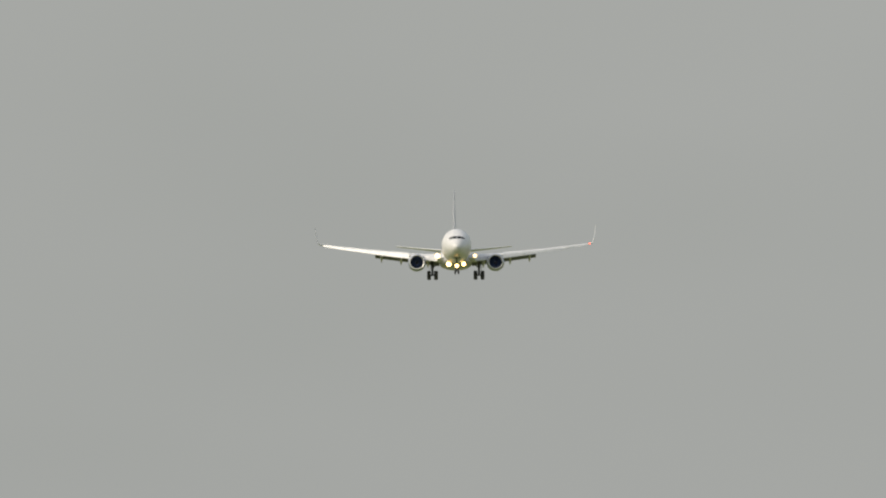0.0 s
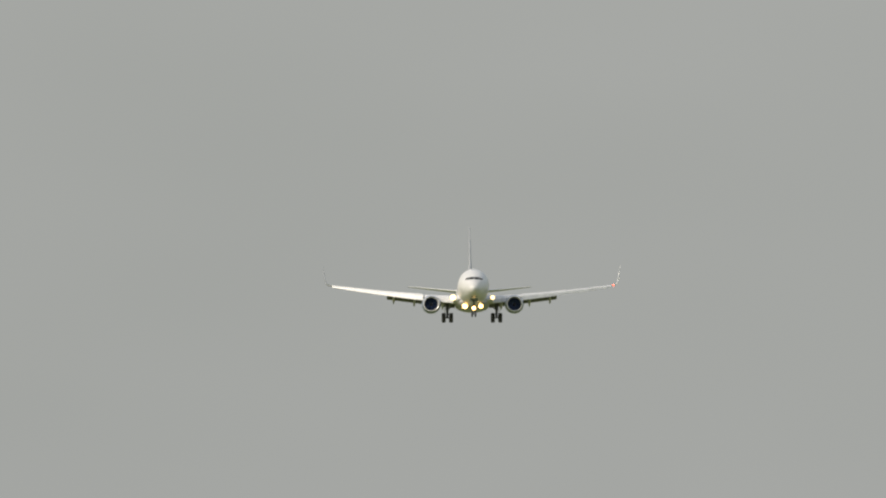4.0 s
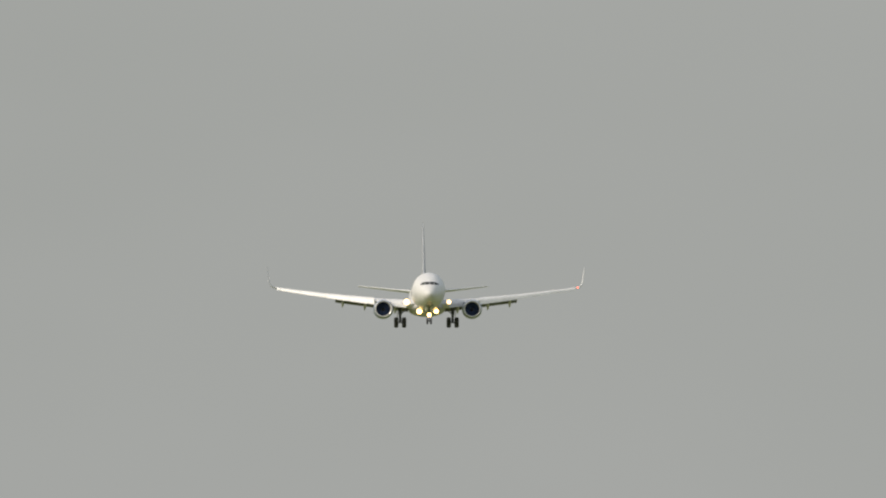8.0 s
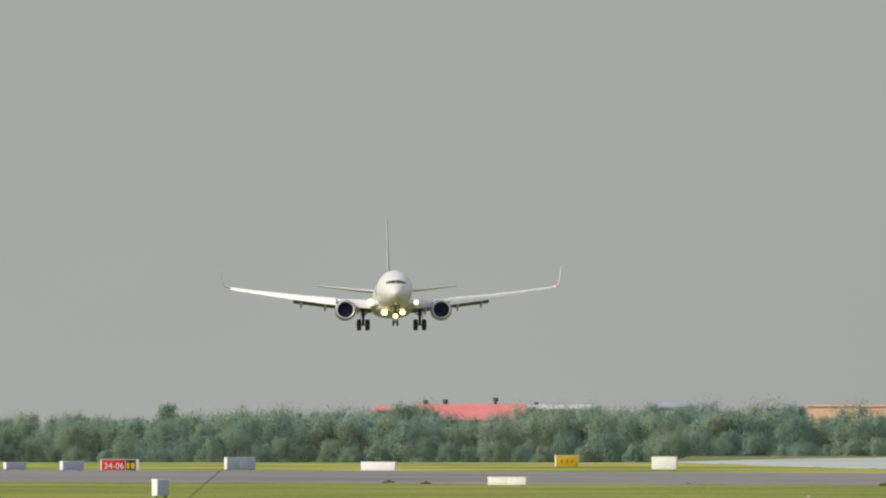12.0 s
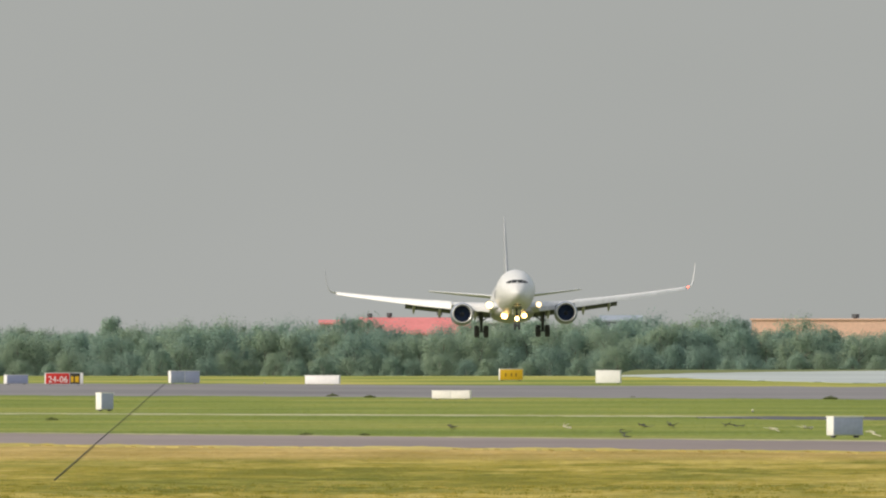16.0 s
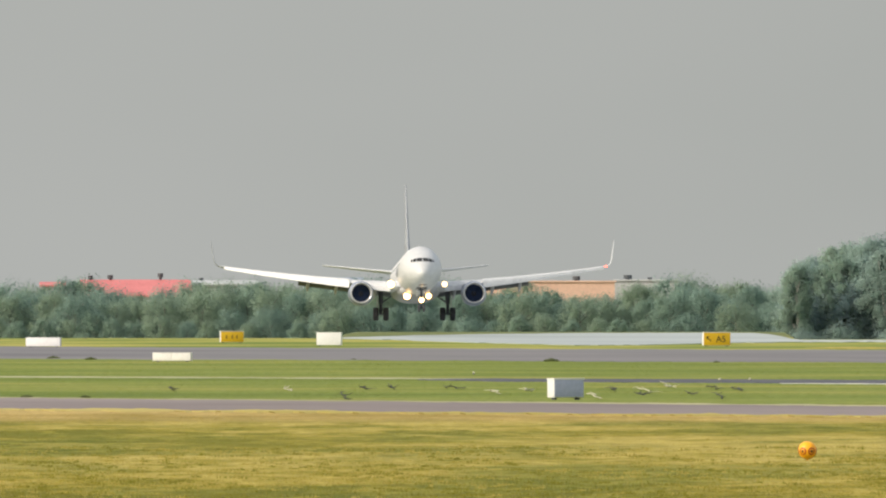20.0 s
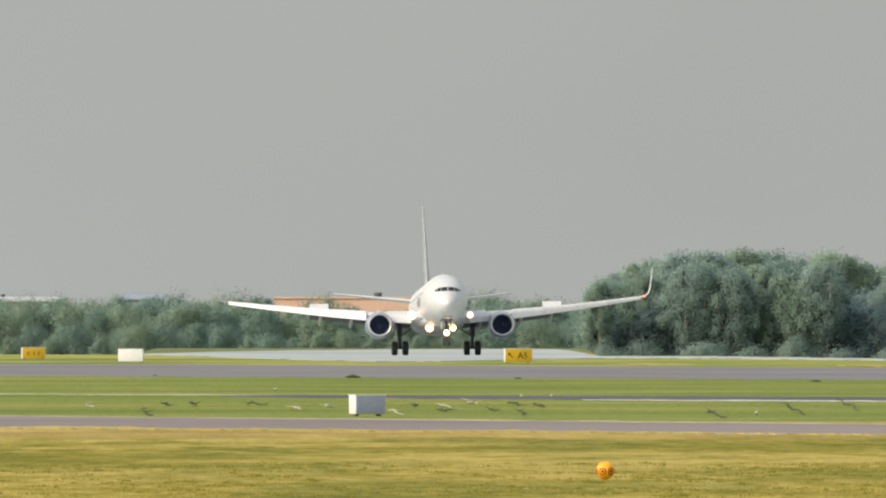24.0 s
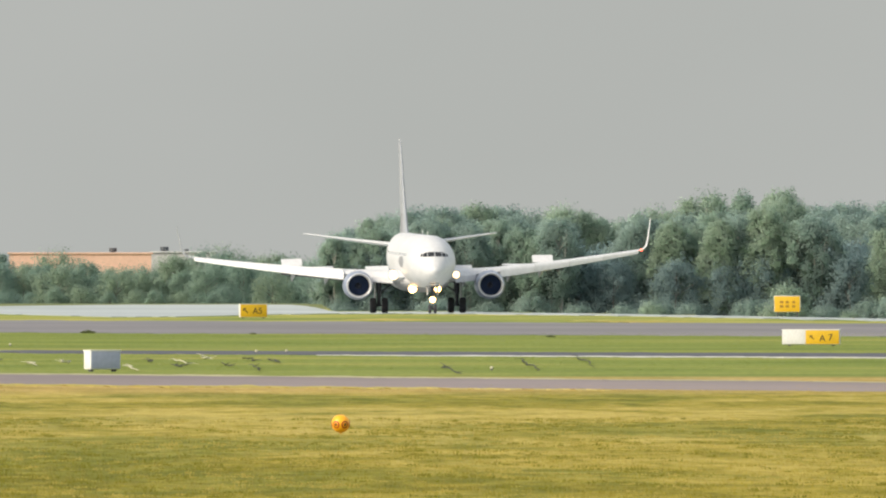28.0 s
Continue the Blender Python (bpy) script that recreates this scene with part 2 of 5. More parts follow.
RUST = material("dark_cable_sheath", (0.016, 0.016, 0.014), (0.03, 0.03, 0.025), 0.7, size=0.3)
HEADS = material("straw_seed_head", (0.30, 0.25, 0.06), (0.38, 0.31, 0.09), 0.8, size=0.3)
STRAW = material("bleached_stalk", (0.45, 0.43, 0.30), (0.60, 0.58, 0.45), 0.8, size=0.3)
TUSSOCK = material("dark_tussock_blades", (0.170, 0.170, 0.024), (0.270, 0.250, 0.042), 0.85, size=0.5)
STRAW_TUSSOCK = material("straw_tussock_blades", (0.350, 0.300, 0.066), (0.480, 0.400, 0.120), 0.85, size=0.5)
WEED = material("dark_weed_leaves", (0.090, 0.115, 0.036), (0.140, 0.165, 0.055), 0.8, size=0.2)
BIRCH = material("pale_birch_bark", (0.34, 0.33, 0.30), (0.52, 0.50, 0.46), 0.9, size=0.5, stretch=(1, 1, 0.4), bump=0.01)
BARK = material("tree_bark", (0.16, 0.14, 0.12), (0.30, 0.28, 0.25), 0.9, size=0.4, bump=0.02)
# red roof and orange wall are paled, with distance haze in their colour
ROOF_RED = material("hazed_red_roofing", (0.60, 0.185, 0.185), (0.67, 0.225, 0.22), 0.7, size=3.0, stretch=(1, 1, 4))
WALL_ORANGE = material("hazed_orange_cladding", (0.66, 0.43, 0.33), (0.72, 0.48, 0.37), 0.7, size=4.0)
WALL_PALE = material("pale_grey_plaster", (0.44, 0.46, 0.46), (0.52, 0.53, 0.53), 0.8, size=3.0)
WALL_BLUE = material("slate_blue_cladding", (0.27, 0.32, 0.39), (0.32, 0.37, 0.44), 0.7, size=3.0)
ROOF_GREY = material("grey_roof_felt", (0.46, 0.48, 0.49), (0.54, 0.56, 0.56), 0.8, size=3.0)
VENT = material("dark_roof_vent", (0.05, 0.06, 0.07), (0.08, 0.09, 0.10), 0.6, size=0.5)

for ground_mat in (ASPHALT, ROAD, DARK_ROAD, GRAVEL, TRACK, STRAW_EDGE, DRY, TUSSOCK, STRAW_TUSSOCK, HEADS, STRAW):
    ground_mat.node_tree.nodes["Principled BSDF"].inputs["Specular IOR Level"].default_value = 0.12


def leaf_material(name, c1, c2):
    m = material(name, (c1[0] * 0.92, c1[1] * 0.87, c1[2] * 0.90), (c2[0] * 0.92, c2[1] * 0.87, c2[2] * 0.90), 0.75, size=1.6, fine=0.5, random_tint=0.09)
    n, l = m.node_tree.nodes, m.node_tree.links
    b = n["Principled BSDF"]
    b.inputs["Specular IOR Level"].default_value = 0.2
    tr = n.new("ShaderNodeBsdfTranslucent")
    tr.inputs["Color"].default_value = (c2[0] * 1.80, c2[1] * 1.74, c2[2] * 1.82, 1)
    mx = n.new("ShaderNodeMixShader")
    mx.inputs["Fac"].default_value = 0.55
    l.new(b.outputs[0], mx.inputs[1])
    l.new(tr.outputs[0], mx.inputs[2])
    l.new(mx.outputs[0], n["Material Output"].inputs["Surface"])
    return m


# leaf colours, shrubs included, raised to put haze into the foliage
LEAVES = [leaf_material("hazed_green_leaves", (0.205, 0.300, 0.231), (0.240, 0.340, 0.257)),
          leaf_material("olive_leaves", (0.216, 0.301, 0.218), (0.254, 0.343, 0.243)),
          leaf_material("dark_green_leaves", (0.191, 0.289, 0.238), (0.227, 0.330, 0.263))]
# the tall wood's leaves are paler and bluer to carry distance haze
TALL_LEAVES = [leaf_material("pale_haze_leaves", (0.249, 0.351, 0.284), (0.284, 0.391, 0.309)),
               leaf_material("grey_haze_leaves", (0.261, 0.357, 0.274), (0.299, 0.400, 0.299)),
               leaf_material("blue_haze_leaves", (0.238, 0.336, 0.297), (0.274, 0.376, 0.322))]
FOOT_LEAVES = leaf_material("shrub_leaves", (0.205, 0.295, 0.218), (0.240, 0.334, 0.242))
# bluish tint in these leaves stands for haze in the wood's gaps
HAZE_THICKET = leaf_material("haze_blue_thicket_leaves", (0.196, 0.286, 0.282), (0.230, 0.324, 0.312))


# ---- mesh helpers ----
def part(name, source, mat, parent=None, label="", smooth=True):
    """Links a bmesh, or (verts, faces), as one mesh object under a thing or a part."""
    me = bpy.data.meshes.new(name)
    if isinstance(source, tuple):
        me.from_pydata(source[0], [], source[1])
    else:
        source.to_mesh(me)
        source.free()
    me.materials.append(mat)
    if smooth:
        me.polygons.foreach_set("use_smooth", [True] * len(me.polygons))
        me.set_sharp_from_angle(angle=radians(38))
    me.update()
    ob = new(name, me)
    if parent is not None:
        ob.parent = parent
    return tagged(ob, label) if label else ob


def thing(name, m, label, category, group="", kind=""):
    ob = new(name)
    ob.empty_display_size = 0.5
    ob.matrix_basis = m
    return tagged(ob, label, category, group, kind)


def box_bm(x0, x1, y0, y1, z0, z1, bevel=0.0):
    bm = bmesh.new()
    vs = [bm.verts.new((x, y, z)) for z in (z0, z1) for y in (y0, y1) for x in (x0, x1)]
    for f in ((0, 2, 3, 1), (4, 5, 7, 6), (0, 1, 5, 4), (2, 6, 7, 3), (0, 4, 6, 2), (1, 3, 7, 5)):
        bm.faces.new([vs[i] for i in f])
    if bevel:
        bmesh.ops.bevel(bm, geom=bm.edges[:], offset=bevel, segments=2, affect="EDGES", profile=0.6)
    return bm


def loft(rings, cap=True):
    """(verts, faces) through rings of equal count."""
    verts, faces, n = [], [], len(rings[0])
    for r in rings:
        verts += [tuple(v) for v in r]
    for i in range(len(rings) - 1):
        for j in range(n):
            k = (j + 1) % n
            faces.append((i * n + j, i * n + k, (i + 1) * n + k, (i + 1) * n + j))
    if cap:
        faces.append(tuple(range(n))[::-1])
        faces.append(tuple((len(rings) - 1) * n + j for j in range(n)))
    return verts, faces


def tube(points, radii, n=8, cap=True):
    """(verts, faces) of a tapered tube along points."""
    rings = []
    pts = [Vector(p) for p in points]
    for i, p in enumerate(pts):
        d = (pts[min(i + 1, len(pts) - 1)] - pts[max(i - 1, 0)]).normalized()
        a = d.orthogonal().normalized()
        b = d.cross(a)
        r = radii[i] if isinstance(radii, (list, tuple)) else radii
        rings.append([p + (a * math.cos(2 * math.pi * j / n) + b * math.sin(2 * math.pi * j / n)) * r for j in range(n)])
    return loft(rings, cap)


def turned(profile, axis_y0, n=32, x=0.0, z=0.0, flat=0.0):
    """Rings about the y axis from (y, radius) pairs; flat squashes the underside."""
    rings = []
    for y, r in profile:
        ring = []
        for j in range(n):
            a = 2 * math.pi * j / n
            zz = math.sin(a) * r
            if zz < 0:
                zz *= 1 - flat
            ring.append((x + math.cos(a) * r, axis_y0 + y, z + zz))
        rings.append(ring)
    return rings


def joined(*pieces):
    verts, faces = [], []
    for v, f in pieces:
        k = len(verts)
        verts += list(v)
        faces += [tuple(i + k for i in q) for q in f]
    return verts, faces


# ---- the airfield ----
def crest(b):
    """The distance at which the field begins to fall away behind its swell, by bearing."""
    def ease(f):
        f = min(max(f, 0.0), 1.0)
        return f * f * (3 - 2 * f)
    return 2880 + (3660 - 2880) * ease((b - 575) / 60) - (3660 - 2770) * ease((b - 1385) / 30) - 560 * min(max((b - 1620) / 800, 0.0), 1.4)


def ground():
    bs = [-30000, -9000, -4500, -2500, -1600, -1100, -700, -300, 0, 300, 500] + [570 + 10 * i for i in range(9)] + [760, 1000, 1250, 1350] + [1380 + 6 * i for i in range(9)] + [1500, 1620, 1760, 1900, 2050, 2200, 2400, 2740, 3600, 5000, 9000, 30000]
    ys = [60, 150, 250, 350, 450, 600, 800, 1000, 1400, 1700, 1850] + [1910 + 30 * i for i in range(75)] + [4200, 4400, 4600, 4800, 5200, 7000]
    verts = []
    for y in [-300] + ys:
        for b in bs:
            a = (b - NORTH) / SCALE
            d = max(y, 60) / math.cos(a)
            f = min(max((d - crest(b)) / 220.0, 0.0), 1.0)
            verts.append((max(y, 60) * math.tan(a) * (1 if y > 0 else 3), y, -4.5 * f * f * (3 - 2 * f)))
    w = len(bs)
    faces = [(j * w + i, j * w + i + 1, (j + 1) * w + i + 1, (j + 1) * w + i) for j in range(len(ys)) for i in range(w - 1)]
    ob = part("ground", (verts, faces), GRASS)
    tagged(ob, "open airfield of mown grass, parched yellow and green", "grass", kind="structure")


def strip(name, mat, label, category, far_edge, near_edge, thick=0.03, b0=-1900, b1=3300, ragged=1.2, taper=0):
    """A paved band whose far and near edges are straight lines row = a + s * bearing."""
    top, n = [], 360
    for i in range(n + 1):
        b = b0 + (b1 - b0) * i / n
        w0, w1 = (ragged * (0.7 * noise.noise((b / 90.0, k, 0)) + 0.5 * noise.noise((b / 24.0, k + 5, 0))) for k in (far_edge[0], near_edge[0]))
        far_row, near_row = far_edge[0] + far_edge[1] * b + w0, near_edge[0] + near_edge[1] * b + w1
        near_row = max(near_row, far_row + 0.15)
        if taper:               # the narrow ones run out to a point
            k, mid = max(min(1.0, (b - b0) / taper, (b1 - b) / taper), 0.04), (far_row + near_row) / 2
            far_row, near_row = mid + (far_row - mid) * k, mid + (near_row - mid) * k
        top.append((spot(b, far_row, z=thick), spot(b, near_row, z=thick)))
    verts, faces = [], []
    for f, c in top:
        verts += [tuple(f), tuple(c), (f.x, f.y + 0.9, -0.01), (c.x, c.y - 0.9, -0.01)]
    for i in range(n):
        a, b = i * 4, i * 4 + 4
        faces += [(a, a + 1, b + 1, b), (a + 1, a + 3, b + 3, b + 1), (a + 2, a, b, b + 2)]
    ob = part(name, (verts, faces), mat, smooth=False)
    return tagged(ob, label, category, kind="structure")


def runway():
    """The concrete runway, as far as it lies open between the grass swells; its paleness is painted mirage."""
    edge = ((590, 598.0, 599.0), (720, 594.0, 602.0), (860, 591.5, 607.0), (1030, 589.6, 611.0), (1160, 589.4, 610.0), (1250, 589.2, 607.5), (1335, 589.6, 606.0), (1362, 591.8, 605.6), (1385, 596.0, 605.4), (1402, 600.0, 605.2), (1420, 601.8, 605.0), (1620, 601.8, 605.4), (1900, 605.8, 608.6), (2200, 610.8, 614.0), (2420, 614.8, 618.6), (2700, 618.6, 623.0))
    verts, faces, steps = [], [], []
    for p, q in zip(edge, edge[1:]):
        n = max(int((q[0] - p[0]) / 14), 1)
        steps += [[u + (v - u) * k / n for u, v in zip(p, q)] for k in range(n)]
    edge = steps + [list(edge[-1])]
    for b, far_row, near_row in edge:
        near_row += 1.1 * noise.noise((b / 60.0, 3.0, 0)) + 0.8 * noise.noise((b / 17.0, 7.0, 0))
        far_row += 0.5 * noise.noise((b / 40.0, 9.0, 0))
        f, c = spot(b, far_row, z=0.03), spot(b, max(near_row, far_row + 0.4), z=0.03)
        verts += [tuple(f), tuple(c), (f.x, f.y, -0.2), (c.x, c.y, -0.2)]
    for i in range(len(edge) - 1):
        a, b = i * 4, i * 4 + 4
        faces += [(a, a + 1, b + 1, b), (a + 1, a + 3, b + 3, b + 1), (a + 2, a, b, b + 2)]
    faces += [(0, 2, 3, 1), (len(verts) - 4, len(verts) - 3, len(verts) - 1, len(verts) - 2)]
    tagged(part("runway", (verts, faces), RUNWAY_MIRAGE, smooth=False), "runway beyond the grass, pale with painted sky mirage", "runway", kind="structure")


# ---- airliner ----
def fus_section(s):
    rows = ((0.0, 0.02, 0.02, 3.30), (0.12, 0.32, 0.30, 3.31), (0.4, 0.60, 0.58, 3.34), (0.9, 0.92, 0.90, 3.42), (1.5, 1.20, 1.19, 3.52), (2.2, 1.45, 1.48, 3.65),
            (3.0, 1.63, 1.70, 3.76), (4.2, 1.80, 1.90, 3.85), (5.8, 1.88, 2.00, 3.90), (24.5, 1.88, 2.00, 3.90), (27.5, 1.84, 1.85, 4.04),
            (30.5, 1.62, 1.55, 4.35), (33.5, 1.25, 1.15, 4.74), (36.5, 0.75, 0.72, 5.10), (38.4, 0.36, 0.38, 5.32), (39.2, 0.15, 0.16, 5.40))
    for a, b in zip(rows, rows[1:]):
        if s <= b[0]:
            f = (s - a[0]) / (b[0] - a[0])
            rx, rz, zc = [p + (q - p) * f for p, q in zip(a[1:], b[1:])]
            return rx * 0.955, rz * 0.965, zc - 0.04
    return rows[-1][1:]


def fus_point(s, deg, lift=0.0):
    """A point of the fuselage's skin: s metres from the nose, deg from the crown."""
    rx, rz, zc = fus_section(s)
    a = radians(deg)
    return Vector(((rx + lift) * math.sin(a), s - 19.6, zc + (rz + lift) * math.cos(a)))


def skin_patch(s_list, d_list, lift=0.012):
    """A thin shell on the skin; s_list gives s at each step of d_list as (front, back)."""
    verts, faces = [], []
    for (s0, s1), d in zip(s_list, d_list):
        for k in range(4):
            verts.append(tuple(fus_point(s0 + (s1 - s0) * k / 3, d, lift)))
    m = len(verts)
    for (s0, s1), d in zip(s_list, d_list):
        for k in range(4):
            verts.append(tuple(fus_point(s0 + (s1 - s0) * k / 3, d, -0.02)))
    n = len(d_list)
    for i in range(n - 1):
        for k in range(3):
            a, b = i * 4 + k, (i + 1) * 4 + k
            faces += [(a, a + 1, b + 1, b), (m + a, m + b, m + b + 1, m + a + 1)]
        faces += [(i * 4, i * 4 + 4, m + i * 4 + 4, m + i * 4), (i * 4 + 3, m + i * 4 + 3, m + i * 4 + 7, i * 4 + 7)]
    for i in (0, n - 1):
        for k in range(3):
            faces.append((i * 4 + k, m + i * 4 + k, m + i * 4 + k + 1, i * 4 + k + 1))
    return verts, faces


def nose_patch(corners, lift=0.012):
    """A thin shell on the nose with four corners given as seen from ahead: (x, z), bottom pair first."""
    def skin(x, z, off):
        lo, hi = 0.0, 5.8
        for _ in range(30):
            mid = (lo + hi) / 2
            rx, rz, zc = fus_section(mid)
            lo, hi = (lo, mid) if (x / rx) ** 2 + ((z - zc) / rz) ** 2 < 1 else (mid, hi)
        return (x, hi - 19.6 - off, z + off * 0.8)
    (x0, z0), (x1, z1), (x2, z2), (x3, z3) = corners
    n, verts = 5, []
    for off in (lift, -0.02):
        for i in range(n):
            for k in range(n):
                u, v = i / (n - 1), k / (n - 1)
                xb, zb, xt, zt = x0 + (x1 - x0) * u, z0 + (z1 - z0) * u, x3 + (x2 - x3) * u, z3 + (z2 - z3) * u
                verts.append(skin(xb + (xt - xb) * v, zb + (zt - zb) * v, off))
    m, faces = n * n, []
    for i in range(n - 1):
        for k in range(n - 1):
            a, b = i * n + k, (i + 1) * n + k
            faces += [(a, a + 1, b + 1, b), (m + a, m + b, m + b + 1, m + a + 1)]
        faces += [(i * n, (i + 1) * n, m + (i + 1) * n, m + i * n), (i * n + n - 1, m + i * n + n - 1, m + (i + 1) * n + n - 1, (i + 1) * n + n - 1),
                  (i, m + i, m + i + 1, i + 1), (m - n + i, m - n + i + 1, 2 * m - n + i + 1, 2 * m - n + i)]
    return verts, faces


def foil(le, chord, thick, side_axis=False, n=10):
    """A closed aerofoil ring: leading edge le, chord along +y; thickness along z, or along x for a fin."""
    ring = []
    for up in (1, -1):
        for i in range(n):
            f = i / n if up > 0 else 1 - i / n
            c = 0.5 * (1 - math.cos(math.pi * f))
            h = 5 * thick * (0.2969 * math.sqrt(c) - 0.126 * c - 0.3516 * c * c + 0.2843 * c ** 3 - 0.1036 * c ** 4) * chord
            h *= up * (1.0 if up > 0 or side_axis else 0.8)
            y = le[1] + c * chord
            ring.append((le[0] + h, y, le[2]) if side_axis else (le[0], y, le[2] + h))
    return ring


WING = ((1.2, -7.4, 8.6, 2.62, 0.13), (3.0, -6.1, 7.0, 2.80, 0.135), (5.2, -4.55, 5.3, 3.02, 0.135), (8.0, -3.05, 4.4, 3.34, 0.13), (11.0, -1.45, 3.4, 3.74, 0.125),
        (14.0, 0.15, 2.5, 4.18, 0.12), (16.4, 1.45, 1.75, 4.56, 0.11))


def wing_at(x):
    x = abs(x)
    for a, b in zip(WING, WING[1:]):
        if x <= b[0]:
            f = max((x - a[0]) / (b[0] - a[0]), 0.0)
            return [p + (q - p) * f for p, q in zip(a[1:], b[1:])]
    return WING[-1][1:]


def airliner():
    jet = thing("airliner", pose(214, 4300, 50), "white twin-engine jet airliner with landing gear and flaps down", "airplane")
    stations = [0, 0.05, 0.12, 0.25, 0.4, 0.65, 0.9, 1.2, 1.5, 1.85, 2.2, 2.6, 3.0, 3.6, 4.2, 5.0, 5.8, 9, 13, 17, 21, 24.5, 26, 27.5, 29, 30.5, 32, 33.5, 35, 36.5, 37.5, 38.4, 39.2]
    rings = [[fus_point(s, 360 * j / 48) for j in range(48)] for s in stations]
    fus = part("fuselage", loft(rings), WHITE, jet)
    # belly fairing under the wing
    fair = []
    for y, w, h in ((-8.8, 0.5, 0.15), (-7.6, 1.5, 0.55), (-5, 2.0, 0.8), (0, 2.0, 0.82), (2.6, 1.6, 0.6), (4.2, 0.5, 0.15)):
        fair.append([(math.cos(a) * w, y, 2.35 + math.sin(a) * h) for a in [2 * math.pi * j / 24 for j in range(24)]])
    part("belly_fairing", loft(fair), GREY, jet, "grey painted belly fairing")
    # cockpit panes, mirrored
    for sgn in (1, -1):
        for pane in (((0.03, 4.30), (0.51, 4.28), (0.49, 4.60), (0.03, 4.62)), ((0.55, 4.28), (0.85, 4.26), (0.79, 4.51), (0.53, 4.59)), ((0.885, 4.27), (1.02, 4.28), (0.97, 4.43), (0.83, 4.50))):
            part("cockpit_window", nose_patch([(sgn * x, z) for x, z in pane]), GLASS, fus)
        # cabin windows
        for i in range(44):
            s = 6.4 + i * 0.51
            part("cabin_window", skin_patch([(s, s + 0.24)] * 3, [sgn * d for d in (71, 74, 77)], 0.006), CABIN, fus)
        part("cabin_door", skin_patch([(4.35, 5.15)] * 6, [sgn * d for d in (62, 72, 82, 92, 102, 110)], 0.008), WHITE, fus)
        part("livery_mark", skin_patch([(10.2, 12.6), (9.2, 13.6), (8.8, 13.8), (9.4, 13.2), (10.4, 12.0)], [sgn * d for d in (79, 85, 91, 97, 103)], 0.007), LOGO, fus, "faint blue-grey livery patch")
    # no opening is cut: a black skin patch gives the bay's inner shade
    part("nose_gear_well", skin_patch([(1.6, 4.6), (1.5, 4.6), (1.45, 4.6), (1.45, 4.6), (1.5, 4.6), (1.6, 4.6)], [163, 170, 176, 184, 190, 197], 0.01), GLASS, fus, "flat dark patch for the shaded wheel well")
    # antennas on the crown
    for s in (8.5, 14.0):
        z = fus_point(s, 0).z
        bm = loft([foil((0, s - 19.6, z - 0.05), 0.5, 0.10, True, 6), foil((0, s - 19.4, z + 0.34), 0.28, 0.10, True, 6)])
        part("antenna", bm, WHITE, fus)
    # fin and stabilisers
    fin = part("tail_fin", loft([foil((0, 10.2, 5.55), 8.6, 0.045, True), foil((0, 12.0, 6.3), 6.4, 0.065, True), foil((0, 15.0, 9.4), 4.3, 0.065, True), foil((0, 17.9, 12.45), 2.3, 0.065, True), foil((0, 18.3, 12.66), 1.7, 0.045, True)]), FIN, jet, "pale blue-grey tail fin")
    part("fin_root_band", loft([foil((0, 12.6, 5.6), 5.9, 0.090, True), foil((0, 13.1, 7.2), 5.0, 0.088, True)]), LOGO, fin, "blue-grey band at the foot of the fin")
    for sgn in (1, -1):
        part("stabilizer", loft([foil((sgn * 0.5, 14.3, 4.84), 4.4, 0.09), foil((sgn * 3.8, 16.4, 5.25), 2.9, 0.09), foil((sgn * 7.0, 18.4, 5.68), 1.5, 0.09), foil((sgn * 7.18, 18.75, 5.70), 0.9, 0.06)]), WHITE, jet)
    movers, flexing, legs = [], [], []
    for sgn in (1, -1):
        # wing box
        sec = [(sgn * x, le, ch * 0.86, z, t) for x, le, ch, z, t in WING]
        wing = part("wing", loft([foil((x, le, z), ch, t / 0.86) for x, le, ch, z, t in sec]), WHITE, jet)
        flexing.append((wing, sgn))
        # blended winglet
        wl_rows = []
        for x, y, z, ch, lean in ((16.4, 1.45, 4.56, 1.75, 0), (16.75, 1.75, 4.66, 1.55, 30), (16.98, 2.05, 4.88, 1.38, 60), (17.12, 2.45, 5.35, 1.15, 78), (17.36, 3.25, 6.90, 0.62, 82)):
            ring = []
            for px, py, pz in foil((0, y, 0), ch, 0.085):
                a = radians(lean)
                ring.append((sgn * (x - pz * math.sin(a)), py, z + pz * math.cos(a)))
            wl_rows.append(ring)
        # lit winglet painted brighter, the other greyed, putting sun and shade into them
        part("winglet", loft(wl_rows), SLAT if sgn > 0 else FIN, wing, "" if sgn > 0 else "winglet greyed as if in shade")
        tip = turned([(-0.13, 0.02), (-0.08, 0.07), (0.05, 0.08), (0.2, 0.02)], 1.55, 10, sgn * 16.55, 4.60)
        part("position_lamp", loft(tip), RED_LAMP if sgn > 0 else LIP, wing, "glowing red tip lamp" if sgn > 0 else "clear tip lamp lens")
        # slats drooped ahead of the leading edge
        for x0, x1 in ((5.75, 8.38), (8.40, 11.03), (11.05, 13.68), (13.70, 16.3)):
            ring2 = []
            for x in (x0, x1):
                le, ch, z, t = wing_at(x)
                ring2.append([(sgn * x, le - 0.30 + px * ch, z - 0.10 + pz * ch) for px, pz in ((0.00, -0.066), (0.008, 0.020), (0.04, 0.066), (0.10, 0.088), (0.115, 0.076), (0.06, 0.032), (0.03, -0.020), (0.02, -0.066))])
            part("slat", loft(ring2), SLAT, wing)
